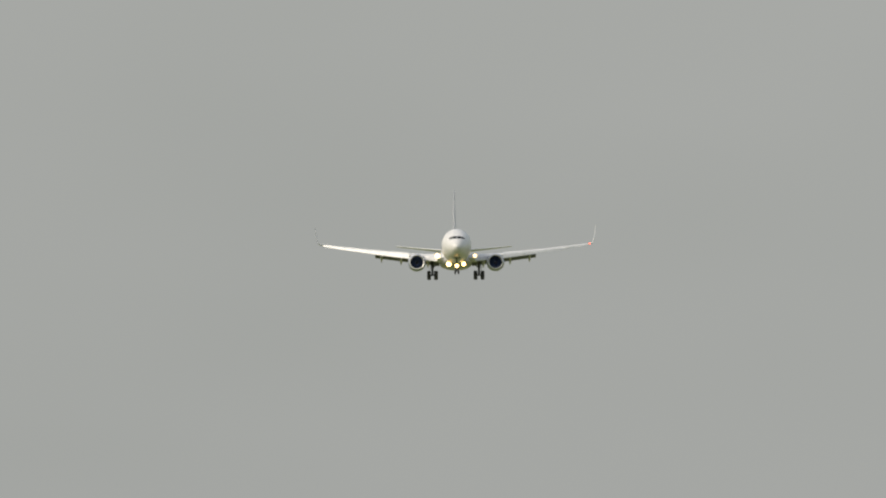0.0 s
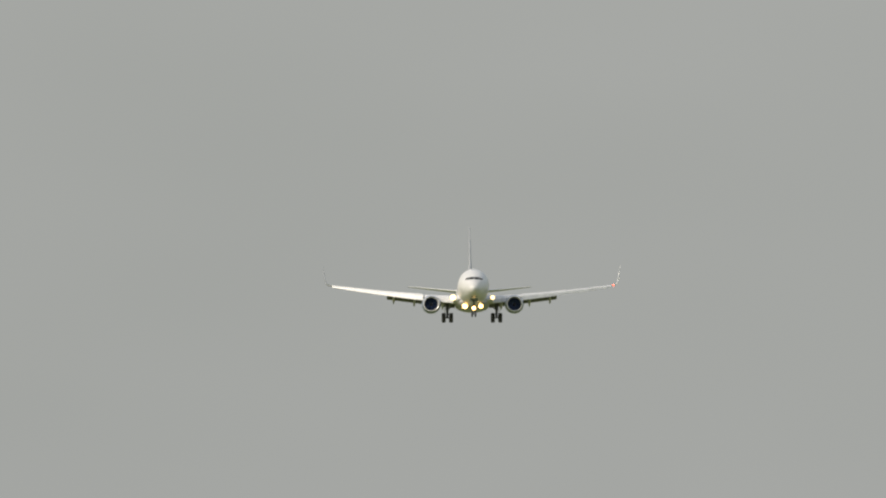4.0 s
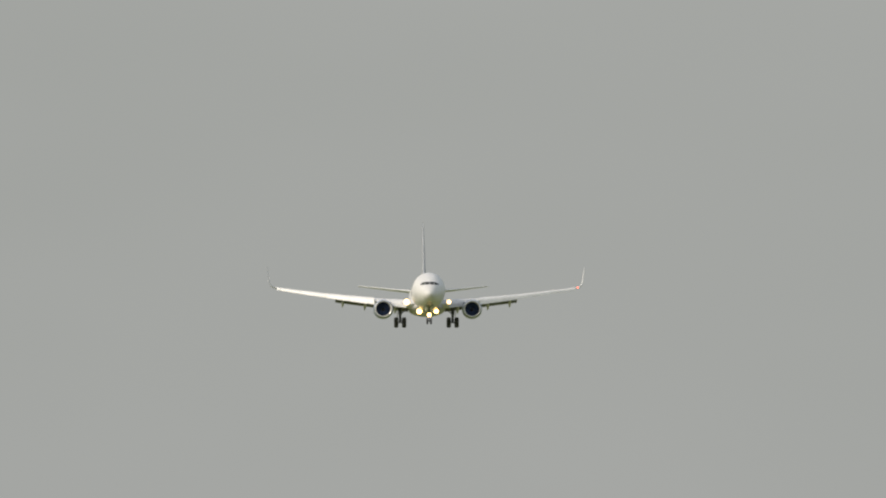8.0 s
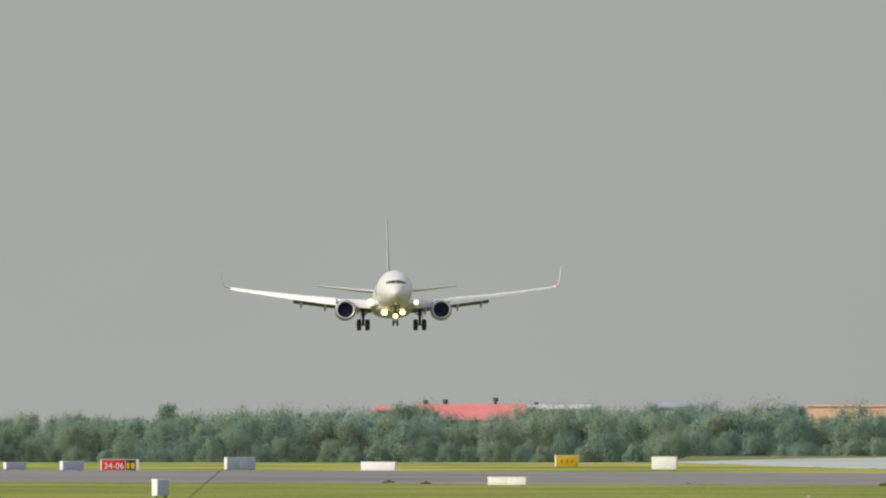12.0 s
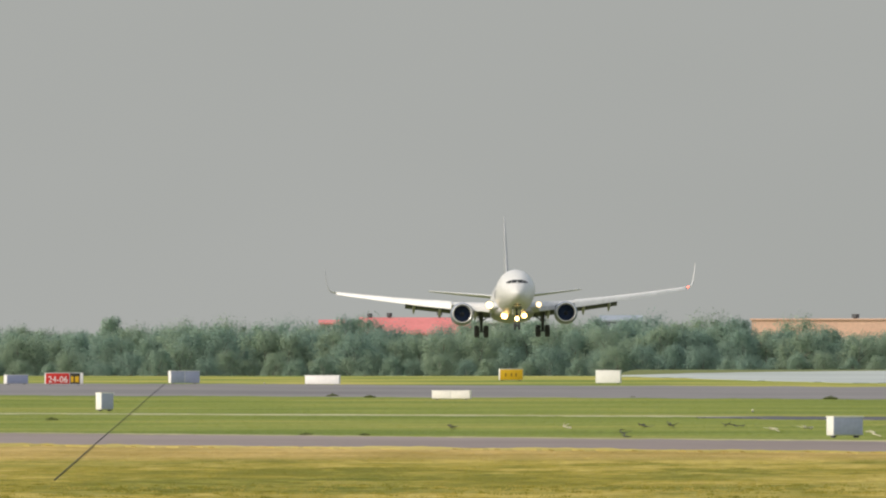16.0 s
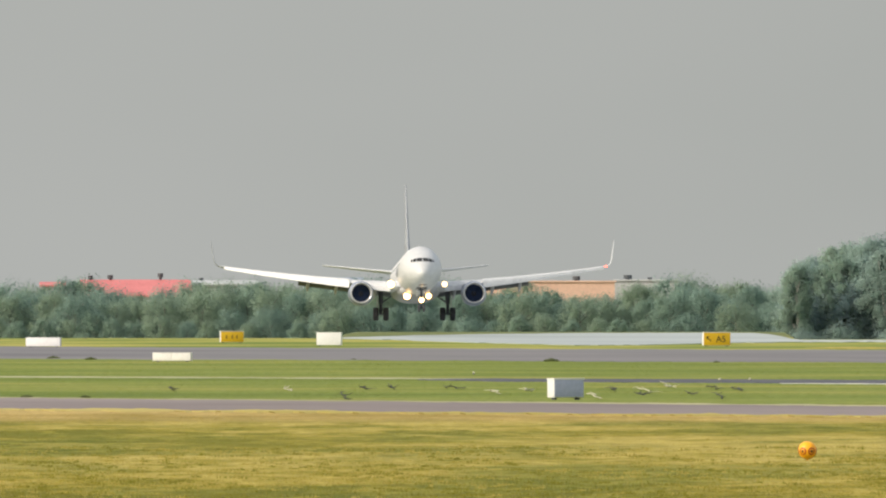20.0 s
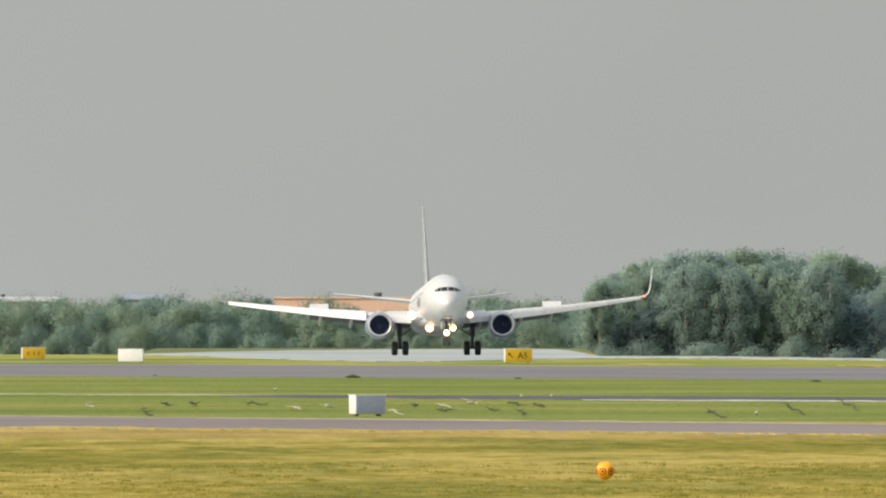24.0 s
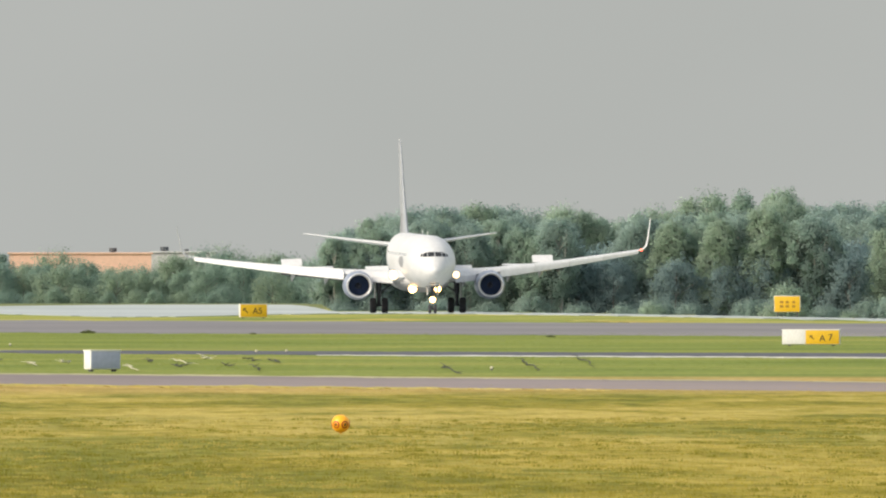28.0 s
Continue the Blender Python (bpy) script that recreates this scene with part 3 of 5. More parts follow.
        krueger = [[(sgn * x, wing_at(x)[0] - 0.25 + a, wing_at(x)[2] - 0.12 + b) for a, b in ((0, -0.34), (0.05, 0.08), (0.25, 0.24), (0.30, 0.16), (0.12, 0.0), (0.07, -0.34))] for x in (2.3, 3.9)]
        part("krueger_flap", loft(krueger), WHITE, wing)
        # flaps in two slotted segments, each span
        for x0, x1 in ((2.0, 4.7), (5.3, 9.9)):
            for k, (back, drop, size, tilt) in enumerate(((0.84, -0.04, 0.80, 16), (0.955, -0.26, 0.62, 26))):
                rows = []
                for x in (x0, x1):
                    le, ch, z, t = wing_at(x)
                    r = []
                    for px, py, pz in foil((0, 0, 0), size * (0.8 + 0.04 * ch), 0.16, False, 7):
                        a = radians(tilt)
                        r.append((sgn * x, le + ch * back + py * math.cos(a) + pz * math.sin(a), z + drop - py * math.sin(a) + pz * math.cos(a)))
                    rows.append(r)
                part("flap", loft(rows), FLAP, wing, "dark shaded lowered flap")
        # flap track fairings
        for x in (3.4, 6.7, 9.1):
            le, ch, z, t = wing_at(x)
            r = [[(sgn * x + math.cos(a) * w, le + ch * f + dy, z - d + math.sin(a) * h) for a in [2 * math.pi * j / 12 for j in range(12)]]
                 for f, dy, w, h, d in ((0.45, 0, 0.03, 0.03, 0.25), (0.62, 0, 0.13, 0.16, 0.36), (0.85, 0, 0.15, 0.20, 0.48), (1.0, 0.30, 0.12, 0.16, 0.66), (1.0, 0.95, 0.02, 0.03, 0.92))]
            part("flap_fairing", loft(r), GREY, wing)
        # spoilers, hinged at their front edge
        for x0, x1, dy, up in ((2.2, 3.9, 0.66, 27), (6.2, 8.35, 0.66, 7), (8.45, 9.95, 0.66, 46)):
            le0, ch0, z0 = wing_at((x0 + x1) / 2)[:3]
            hinge = Vector((sgn * (x0 + x1) / 2, le0 + ch0 * dy, z0 + ch0 * 0.052))
            bm = box_bm(-(x1 - x0) / 2, (x1 - x0) / 2, 0, 0.72, -0.02, 0.02, 0.008)
            sp = part("spoiler", bm, WHITE, wing, smooth=False)
            sp.matrix_basis = Matrix.Translation(hinge)
            movers.append((sp, hinge, up))
        # engine
        ex, ez = sgn * 4.83, 2.08
        nac = part("engine_nacelle", loft(turned([(-7.90, 0.925), (-7.72, 0.99), (-7.3, 1.06), (-6.6, 1.09), (-5.6, 1.07), (-4.8, 0.98), (-4.2, 0.86), (-4.15, 0.80), (-4.6, 0.78)], 0, 40, ex, ez, 0.07), False), COWL, jet)
        part("inlet_lip", loft(turned([(-7.86, 0.945), (-7.97, 0.915), (-8.0, 0.875), (-7.97, 0.82), (-7.85, 0.785), (-7.5, 0.765)], 0, 40, ex, ez, 0.06), False), LIP, nac, "bright bare-metal inlet lip")
        part("inlet_duct", loft(turned([(-7.5, 0.775), (-7.1, 0.78), (-6.75, 0.79)], 0, 40, ex, ez, 0.03), False), SPIN, nac)
        blades = []
        for k in range(24):
            a0 = 2 * math.pi * k / 24
            b = []
            for r, w, tw in ((0.22, 0.045, 0.05), (0.5, 0.075, 0.09), (0.78, 0.085, 0.13)):
                ca, sa = math.cos(a0), math.sin(a0)
                tx, tz = -sa, ca
                b.append([(ex + ca * r + tx * q, -6.85 + dy * tw / 0.1, ez + sa * r + tz * q) for q, dy in ((-w, -0.05), (0, 0.01), (w, 0.05), (0, 0.025))])
            blades.append(loft(b))
        part("fan_rotor", joined(*blades), FAN, nac, smooth=False)
        part("fan_disc", loft(turned([(-6.72, 0.80), (-6.70, 0.02)], 0, 32, ex, ez), False), FAN, nac)
        part("spinner", loft(turned([(-7.25, 0.01), (-7.15, 0.10), (-6.95, 0.19), (-6.8, 0.24)], 0, 20, ex, ez), False), SPIN, nac)
        part("exhaust_cone", loft(turned([(-4.6, 0.62), (-3.6, 0.52), (-3.0, 0.42), (-2.4, 0.06)], 0, 24, ex, ez), True), STEEL, nac)
        pyl = [[(ex + sx * w, y, z) for sx, z in ((-1, z0), (1, z0), (1, z1), (-1, z1))] for y, w, z0, z1 in ((-7.0, 0.04, 2.95, 3.12), (-6.0, 0.17, 2.85, 3.28), (-4.4, 0.20, 2.7, 3.25), (-2.4, 0.16, 2.5, 3.0), (-0.8, 0.04, 2.7, 2.9))]
        part("pylon", loft(pyl), WHITE, jet)
        # main gear
        gx = sgn * 2.86
        leg = part("main_gear_leg", joined(tube([(gx, 0.1, 2.55), (gx, 0.05, 1.45)], 0.20, 12), tube([(gx, 0.05, 1.5), (gx, 0, 0.56)], 0.14, 12),
                                           tube([(gx, 0, 0.56), (gx - 0.62, 0, 0.56)], 0.07, 8), tube([(gx, 0, 0.56), (gx + 0.62, 0, 0.56)], 0.07, 8),
                                           tube([(gx, 0.05, 1.5), (gx - sgn * 1.3, 0.1, 2.35)], 0.06, 8), tube([(gx, -0.16, 1.25), (gx, -0.36, 0.9), (gx, -0.08, 0.62)], 0.04, 6)), STEEL, jet)
        legs.append(leg)
        for dx in (-0.43, 0.43):
            w = [[(gx + dx + xx, math.cos(a) * r, 0.565 + math.sin(a) * r) for a in [2 * math.pi * j / 28 for j in range(28)]] for xx, r in
                 ((-0.20, 0.30), (-0.235, 0.40), (-0.22, 0.50), (-0.15, 0.562), (0.15, 0.562), (0.22, 0.50), (0.235, 0.40), (0.20, 0.30))]
            part("tyre", loft(w), TYRE, leg)
            h = [[(gx + dx + xx, math.cos(a) * r, 0.565 + math.sin(a) * r) for a in [2 * math.pi * j / 20 for j in range(20)]] for xx, r in ((-0.215, 0.10), (-0.21, 0.29), (0.21, 0.29), (0.215, 0.10))]
            part("wheel_rim", loft(h), HUB, leg)
        bm = box_bm(-0.03, 0.03, -0.45, 0.45, 1.0, 2.3, 0.02)
        door = part("gear_door", bm, GREY, leg)
        door.matrix_basis = pose(gx + sgn * 0.30, 0, 0.12)
        # landing lamps in the wing root and under the body
        for lx, ly, lz, r, glow, txt in ((2.30, -7.62, 2.86, 0.25 if sgn > 0 else 0.34, LAMP_W, "lit lamp in the wing root"), (0.92, -7.9, 1.84, 0.25 if sgn > 0 else 0.30, LAMP, "lit lamp lowered below the belly")):
            la = part("landing_lamp", loft(turned([(0.05, r * 0.97), (0.04, r * 1.08), (0.16, r * 1.10), (0.34, r * 0.6), (0.40, 0.02)], ly, 20, sgn * lx, lz), False), GREY, jet, txt)
            part("lamp_lens", loft(turned([(0.0, 0.01), (0.02, r * 0.6), (0.06, r)], ly, 20, sgn * lx, lz), False), glow, la, "glowing warm lens")
        part("lamp_arm", tube([(sgn * 0.92, -7.7, 1.90), (sgn * 0.95, -7.4, 2.12)], 0.05, 8), STEEL, jet)
    # nose gear
    ng = part("nose_gear_leg", joined(tube([(0, -15.5, 2.3), (0, -15.6, 1.3)], 0.09, 12), tube([(0, -15.6, 1.35), (0, -15.62, 0.45)], 0.06, 12), tube([(-0.32, -15.62, 0.45), (0.32, -15.62, 0.45)], 0.05, 8), tube([(0, -15.6, 1.3), (0, -14.5, 2.1)], 0.05, 8)), STEEL, jet)
    for dx in (-0.2, 0.2):
        w = [[(dx + xx, -15.62 + math.cos(a) * r, 0.45 + math.sin(a) * r) for a in [2 * math.pi * j / 24 for j in range(24)]] for xx, r in ((-0.09, 0.18), (-0.1, 0.27), (-0.06, 0.345), (0.06, 0.345), (0.1, 0.27), (0.09, 0.18))]
        part("tyre", loft(w), TYRE, ng)
    for sgn in (1, -1):
        bm = box_bm(-0.02, 0.02, -0.8, 0.5, 1.45, 2.2, 0.015)
        d = part("nose_gear_door", bm, GREY, ng)
        d.matrix_basis = pose(sgn * 0.36, -15.5, 0)
    la = part("taxi_lamp", loft(turned([(0.05, 0.21), (0.04, 0.24), (0.14, 0.25), (0.30, 0.14), (0.34, 0.02)], -15.95, 20, 0, 1.12), False), GREY, ng, "lit lamp on the nose gear leg")
    part("taxi_lamp_lens", loft(turned([(0.0, 0.01), (0.02, 0.13), (0.06, 0.22)], -15.95, 20, 0, 1.12), False), LAMP, ng, "glowing warm lens")
    return jet, movers, flexing, legs


# ---- signs and markers ----
def letters(text, size, mat, parent, x, y, z):
    """Raised lettering, standing in the xz plane, centred at x, z."""
    cu = bpy.data.curves.new("characters", "FONT")
    cu.body, cu.size, cu.extrude, cu.align_x, cu.align_y = text, size, 0.006, "CENTER", "CENTER"
    tmp = bpy.data.objects.new("characters", cu)
    me = bpy.data.meshes.new_from_object(tmp)
    bpy.data.objects.remove(tmp)
    bpy.data.curves.remove(cu)
    me.materials.append(mat)
    ob = new("lettering", me)
    ob.parent = parent
    ob.matrix_basis = pose(x, y, z, 90, 0, 0)
    return ob


def airfield_sign(name, b, row, width, height, turn, faces, label, depth=0.32, group="airfield signs", lift=0.0):
    """A cabinet on short legs; faces: (from, to, material) across its width as fractions."""
    at = spot(b, row)
    dist = at.length
    a = math.degrees((b - NORTH) / SCALE)
    w, h = width * dist / SCALE, height * dist / SCALE
    w /= math.cos(radians(turn))
    leg = min(0.06, h * 0.12) + lift
    h += lift
    s = thing(name, pose(at.x, at.y, 0, 0, 0, -a + turn), label, "sign", group)
    part("cabinet", box_bm(-w / 2, w / 2, 0, depth, leg, h, 0.025), BOX, s)
    for x in (-w * 0.38, w * 0.38):
        part("leg", box_bm(x - 0.04, x + 0.04, depth * 0.3, depth * 0.7, -0.02, leg + 0.03), STEEL, s)
    for f0, f1, mat in faces:
        part("face_panel", box_bm(-w / 2 + w * f0 + 0.02, -w / 2 + w * f1 - 0.02, -0.012, 0.01, leg + 0.02, h - 0.02, 0.006), mat, s)
    part("rim", box_bm(-w / 2 - 0.012, w / 2 + 0.012, -0.02, depth + 0.01, h - 0.015, h + 0.02, 0.008), BOX, s)
    return s, w, h, leg


def signs():
    plain = [(0.0, 1.0, BOX)]
    # plain backs and blank cabinets: bearing, base row, width, height, turn
    for b, row, w, h, turn, txt in ((-564, 612, 36, 13, 38, "small low white sign cabinet far along the taxiway"),
                                    (-463, 614, 38, 17, 38, "blank white sign cabinet turned from the sun, on the grass"),
                                    (-166, 613, 51, 23, 34, "blank white sign cabinet turned from the sun, beside the taxiway"),
                                    (76, 615, 61, 17, -14, "low wide sunlit white sign cabinet on the grass"),
                                    (-304, 661, 22, 32, 40, "upright white sign cabinet with a shaded face"),
                                    (582, 613, 44, 24, -12, "sunlit white sign cabinet before the runway"),
                                    (1007, 708, 53, 37, 35, "white sign cabinet with bluish shaded face near the road")):
        # positive turns face away from the sun and get the shade colour
        airfield_sign("sign_cabinet", b, row, w, h, turn, plain if turn < 0 else [(0.0, 0.48, SHADED), (0.48, 1.0, SHADED)] if b == -166 else [(0.0, 1.0, SHADED)], txt)
    s, w, h, leg = airfield_sign("sign_cabinet", 304, 641, 68, 16, -12, [(0.0, 0.5, BOX), (0.5, 1.0, BOX)], "low white two-panel sign cabinet on the grass")
    # yellow direction signs
    s, w, h, leg = airfield_sign("direction_sign", 411, 607.5, 41, 21, 14, [(0.0, 1.0, YELLOW)], "small yellow airfield sign with faded marks")
    for x in (-0.25, 0.0, 0.2):
        part("mark", box_bm(x * w - 0.06, x * w + 0.06, -0.02, -0.008, h * 0.38, h * 0.66), FADED, s)
    s, w, h, leg = airfield_sign("direction_sign", 1269, 613.5, 48, 25, 16, [(0.0, 1.0, YELLOW)], "yellow airfield direction sign with black lettering")
    letters("A5", h * 0.62, BLACK, s, w * 0.14, -0.014, h * 0.5)
    arrow(s, -w * 0.30, h * 0.52, h * 0.30)
    s, w, h, leg = airfield_sign("direction_sign", 2213, 611.5, 46, 30, -6, [(0.0, 1.0, YELLOW)], "yellow airfield sign with two rows of marks on tall legs", lift=0.27)
    for z in (leg + (h - leg) * 0.36, leg + (h - leg) * 0.62):
        for x0, x1 in ((-0.28, -0.14), (-0.06, 0.07), (0.20, 0.31)):
            part("mark", box_bm(x0 * w, x1 * w, -0.02, -0.008, z - 0.08, z + 0.08), FADED, s)
    s, w, h, leg = airfield_sign("direction_sign", 2255, 663, 102, 29, -6, [(0.0, 0.40, BOX), (0.40, 1.0, YELLOW)], "wide sign with a blank white panel and yellow lettered panel")
    letters("A", h * 0.58, BLACK, s, w * 0.20, -0.014, h * 0.47)
    letters("7", h * 0.58, BLACK, s, w * 0.34, -0.014, h * 0.52)
    arrow(s, w * 0.02, h * 0.52, h * 0.22)
    # runway holding sign
    s, w, h, leg = airfield_sign("holding_sign", -380, 614.5, 67, 21, 10, [(0.0, 0.64, RED), (0.64, 0.92, BLACK), (0.92, 1.0, BOX)], "red runway sign with white numbers and black panel")
    letters("24-06", h * 0.74, SIGN_WHITE, s, -w * 0.17, -0.014, h * 0.44)
    for x0, x1 in ((0.17, 0.24), (0.28, 0.38)):
        part("mark", box_bm(w * x0, w * x1, -0.02, -0.008, h * 0.22, h * 0.72), YELLOW, s)


def arrow(s, x, z, r):
    """A slanting black arrow on a sign's face."""
    bm = bmesh.new()
    shaft = [(0.45, -0.55), (0.62, -0.38), (-0.28, 0.52), (-0.45, 0.35)]
    head = [(-0.6, 0.65), (-0.6, -0.05), (-0.42, -0.05), (-0.42, 0.47), (0.1, 0.47), (0.1, 0.65)]
    for poly in (shaft, head):
        front = [bm.verts.new((x + px * r, -0.018, z + pz * r)) for px, pz in poly]
        back = [bm.verts.new((x + px * r, -0.008, z + pz * r)) for px, pz in poly]
        bm.faces.new(front)
        bm.faces.new(back[::-1])
        for i in range(len(poly)):
            k = (i + 1) % len(poly)
            bm.faces.new((front[i], back[i], back[k], front[k]))
    bmesh.ops.recalc_face_normals(bm, faces=bm.faces[:])
    part("arrow", bm, BLACK, s, smooth=False)


BALLOON_FAR = 535.0


def balloon_pose(b, row, turn):
    """The balloon's centre from its bearing and row, turned about its cord."""
    a = (b - NORTH) / SCALE
    z = EYE - (row - LEVEL) * BALLOON_FAR / SCALE
    return pose(BALLOON_FAR * math.sin(a), BALLOON_FAR * math.cos(a), z, 0, 0, turn - math.degrees(a))


def scare_balloon():
    """Inflated ball with six painted eyes round its middle, on a short cord."""
    r = 16.4 * BALLOON_FAR / SCALE
    s = thing("scare_balloon", balloon_pose(1428, 797, 28), "orange bird-scaring balloon with painted ring eyes over dry grass", "balloon")
    bm = bmesh.new()
    bmesh.ops.create_uvsphere(bm, u_segments=48, v_segments=28, radius=r)
    for v in bm.verts:
        v.co.z *= 0.985
        if v.co.z > r * 0.9:
            v.co.z -= (v.co.z - r * 0.9) * 0.25
    part("skin", bm, BALL, s)
    for k in range(6):
        az = radians(60 * k)
        d = Vector((math.sin(az), -math.cos(az), -0.12)).normalized()
        q = d.to_track_quat("Z", "Y").to_matrix()

        def ring(rr, lift):
            h = math.sqrt(1 - rr * rr) * lift
            return [q @ Vector((math.cos(t) * rr * r, math.sin(t) * rr * r, h * r)) for t in [2 * math.pi * j / 24 for j in range(24)]]
        part("eye_ring", loft([ring(0.41, 0.985), ring(0.41, 1.012), ring(0.27, 1.014), ring(0.27, 0.985)], False), EYE_RED, s, "dark red painted ring")
        part("pupil", loft([ring(0.155, 0.985), ring(0.15, 1.014), ring(0.01, 1.016)]), BALL_MARK, s, "dark painted pupil")
    part("valve", loft([[(math.cos(t) * w, math.sin(t) * w, -r * 0.98 + z) for t in [2 * math.pi * j / 12 for j in range(12)]] for w, z in ((0.02, 0.006), (0.018, -0.008), (0.008, -0.02))]), BALL, s)
    part("cord", tube([(0, 0, -r), (0.004, 0, -r - 0.1), (0, 0.003, -r - 0.28)], 0.0012, 6), STRAW, s, "thin pale tether cord")
    return s


def edge_lights():
    base = None
    for b, row in ((838, 663), (1327, 675), (1274, 675.5), (152, 600), (-26, 613), (1690, 706), (2330, 616)):
        at = spot(b, row)
        if base is None:
            base = thing("taxiway_edge_light", pose(at.x, at.y, 0), "small pale taxiway edge light on the grass", "edge light", "taxiway edge lights")
            part("stem", tube([(0, 0, -0.02), (0, 0, 0.07)], 0.03, 8), STEEL, base)
            part("dome", loft([[(math.cos(t) * r, math.sin(t) * r, z) for t in [2 * math.pi * j / 14 for j in range(14)]] for z, r in ((0.05, 0.045), (0.07, 0.05), (0.10, 0.04), (0.12, 0.01))]), STRAW, base)
        else:
            copy_thing(base, pose(at.x, at.y, 0))


def cables():
    pts = []
    for i in range(41):
        f = i / 40
        row = 784 + (613 - 784) * f
        p = spot(-398 + 195 * f, row)
        pts.append((p.x, p.y, 0.012 + 0.02 * f))
    ob = part("cable", tube(pts, [0.0105] * 41, 6), RUST)
    tagged(ob, "thin dark cable laid out across the grass", "cable")
    random.seed(5)
    for b0, r0, b1, r1 in ((500, 687, 523, 700), (606, 696, 627, 717), (683, 685, 712, 698), (1040, 699, 1072, 716), (1176, 684, 1208, 698), (1214, 696, 1246, 706), (1262, 700, 1292, 716), (1296, 688, 1322, 697), (1120, 690, 1180, 702),
                           (1596, 698, 1657, 721), (1828, 678, 1886, 710), (1736, 688, 1787, 716), (930, 690, 965, 701), (780, 686, 835, 692), (300, 690, 330, 704), (1075, 690, 1110, 697), (1130, 700, 1165, 704), (860, 694, 900, 703), (1245, 686, 1290, 694), (640, 688, 662, 694)):
        bits, short = [], random.uniform(0.35, 0.8) if b1 - b0 < 50 else 0.80
        pts = []
        for i in range(9):
            f = i / 8 * short
            p = spot(b0 + (b1 - b0) * f + random.uniform(-7, 7), r0 + (r1 - r0) * f + random.uniform(-1.8, 1.8))
            pts.append((p.x, p.y, 0.04 + random.uniform(0, 0.05)))
        bits.append(tube(pts, [0.005, 0.012, 0.018, 0.013, 0.020, 0.015, 0.017, 0.010, 0.004], 5))
        for k in (2, 4, 6):
            x, y, z = pts[k]
            bits.append(tube([(x, y, z), (x + random.uniform(-0.12, 0.12), y + random.uniform(-3, 3), z + random.uniform(0.02, 0.09))], [0.011, 0.004], 5))
        dark = b0 > 1500 or random.random() < (0.4 if 1000 < b0 < 1350 else 0.65)
        ob = part("stalk", joined(*bits), RUST if dark else STRAW)
        tagged(ob, "dark dry forked stalk lying on the grass" if dark else "bleached dry forked stalk lying on the grass", "stalk", "stalks on the grass")


def weed_tufts():
    """Low dark weeds along the edges of the paving."""
    rnd = random.Random(8)
    verts, faces = [], []
    for k in range(420):
        a, r = rnd.uniform(0, 6.283), 0.40 * rnd.random() ** 0.6
        x, y, h = math.cos(a) * r, math.sin(a) * r, (0.27 - 0.42 * r) * rnd.uniform(0.5, 1.1)
        t, w = rnd.uniform(0, 6.283), rnd.uniform(0.012, 0.03)
        q = len(verts)
        verts += [(x - math.cos(t) * w, y - math.sin(t) * w, -0.01), (x + math.cos(t) * w, y + math.sin(t) * w, -0.01), (x * 1.2 + rnd.gauss(0, 0.03), y * 1.2 + rnd.gauss(0, 0.03), max(h, 0.04))]
        faces.append((q, q + 1, q + 2))
    first = None
    for b, row, k in ((95, 635, 0.7), (161, 637, 0.65), (48, 704, 0.42), (151, 704, 0.36), (976, 640, 0.8), (1268, 642, 0.4), (1795, 647, 0.5), (-402, 677, 0.5), (626, 637, 0.3)):
        at = spot(b, row)
        m = Matrix.Translation((at.x, at.y, 0)) @ pose(0, 0, 0, 0, 0, rnd.uniform(0, 360)) @ Matrix.Diagonal((k, k, k, 1))
        if first is None:
            first = thing("weed_tuft", Matrix(), "low dark green weed tuft beside the paving", "weed", "weed tufts")
            part("leaves", (verts, faces), WEED, first, smooth=False)
            t = first
        else:
            t = copy_thing(first, Matrix())
        t.matrix_basis = m


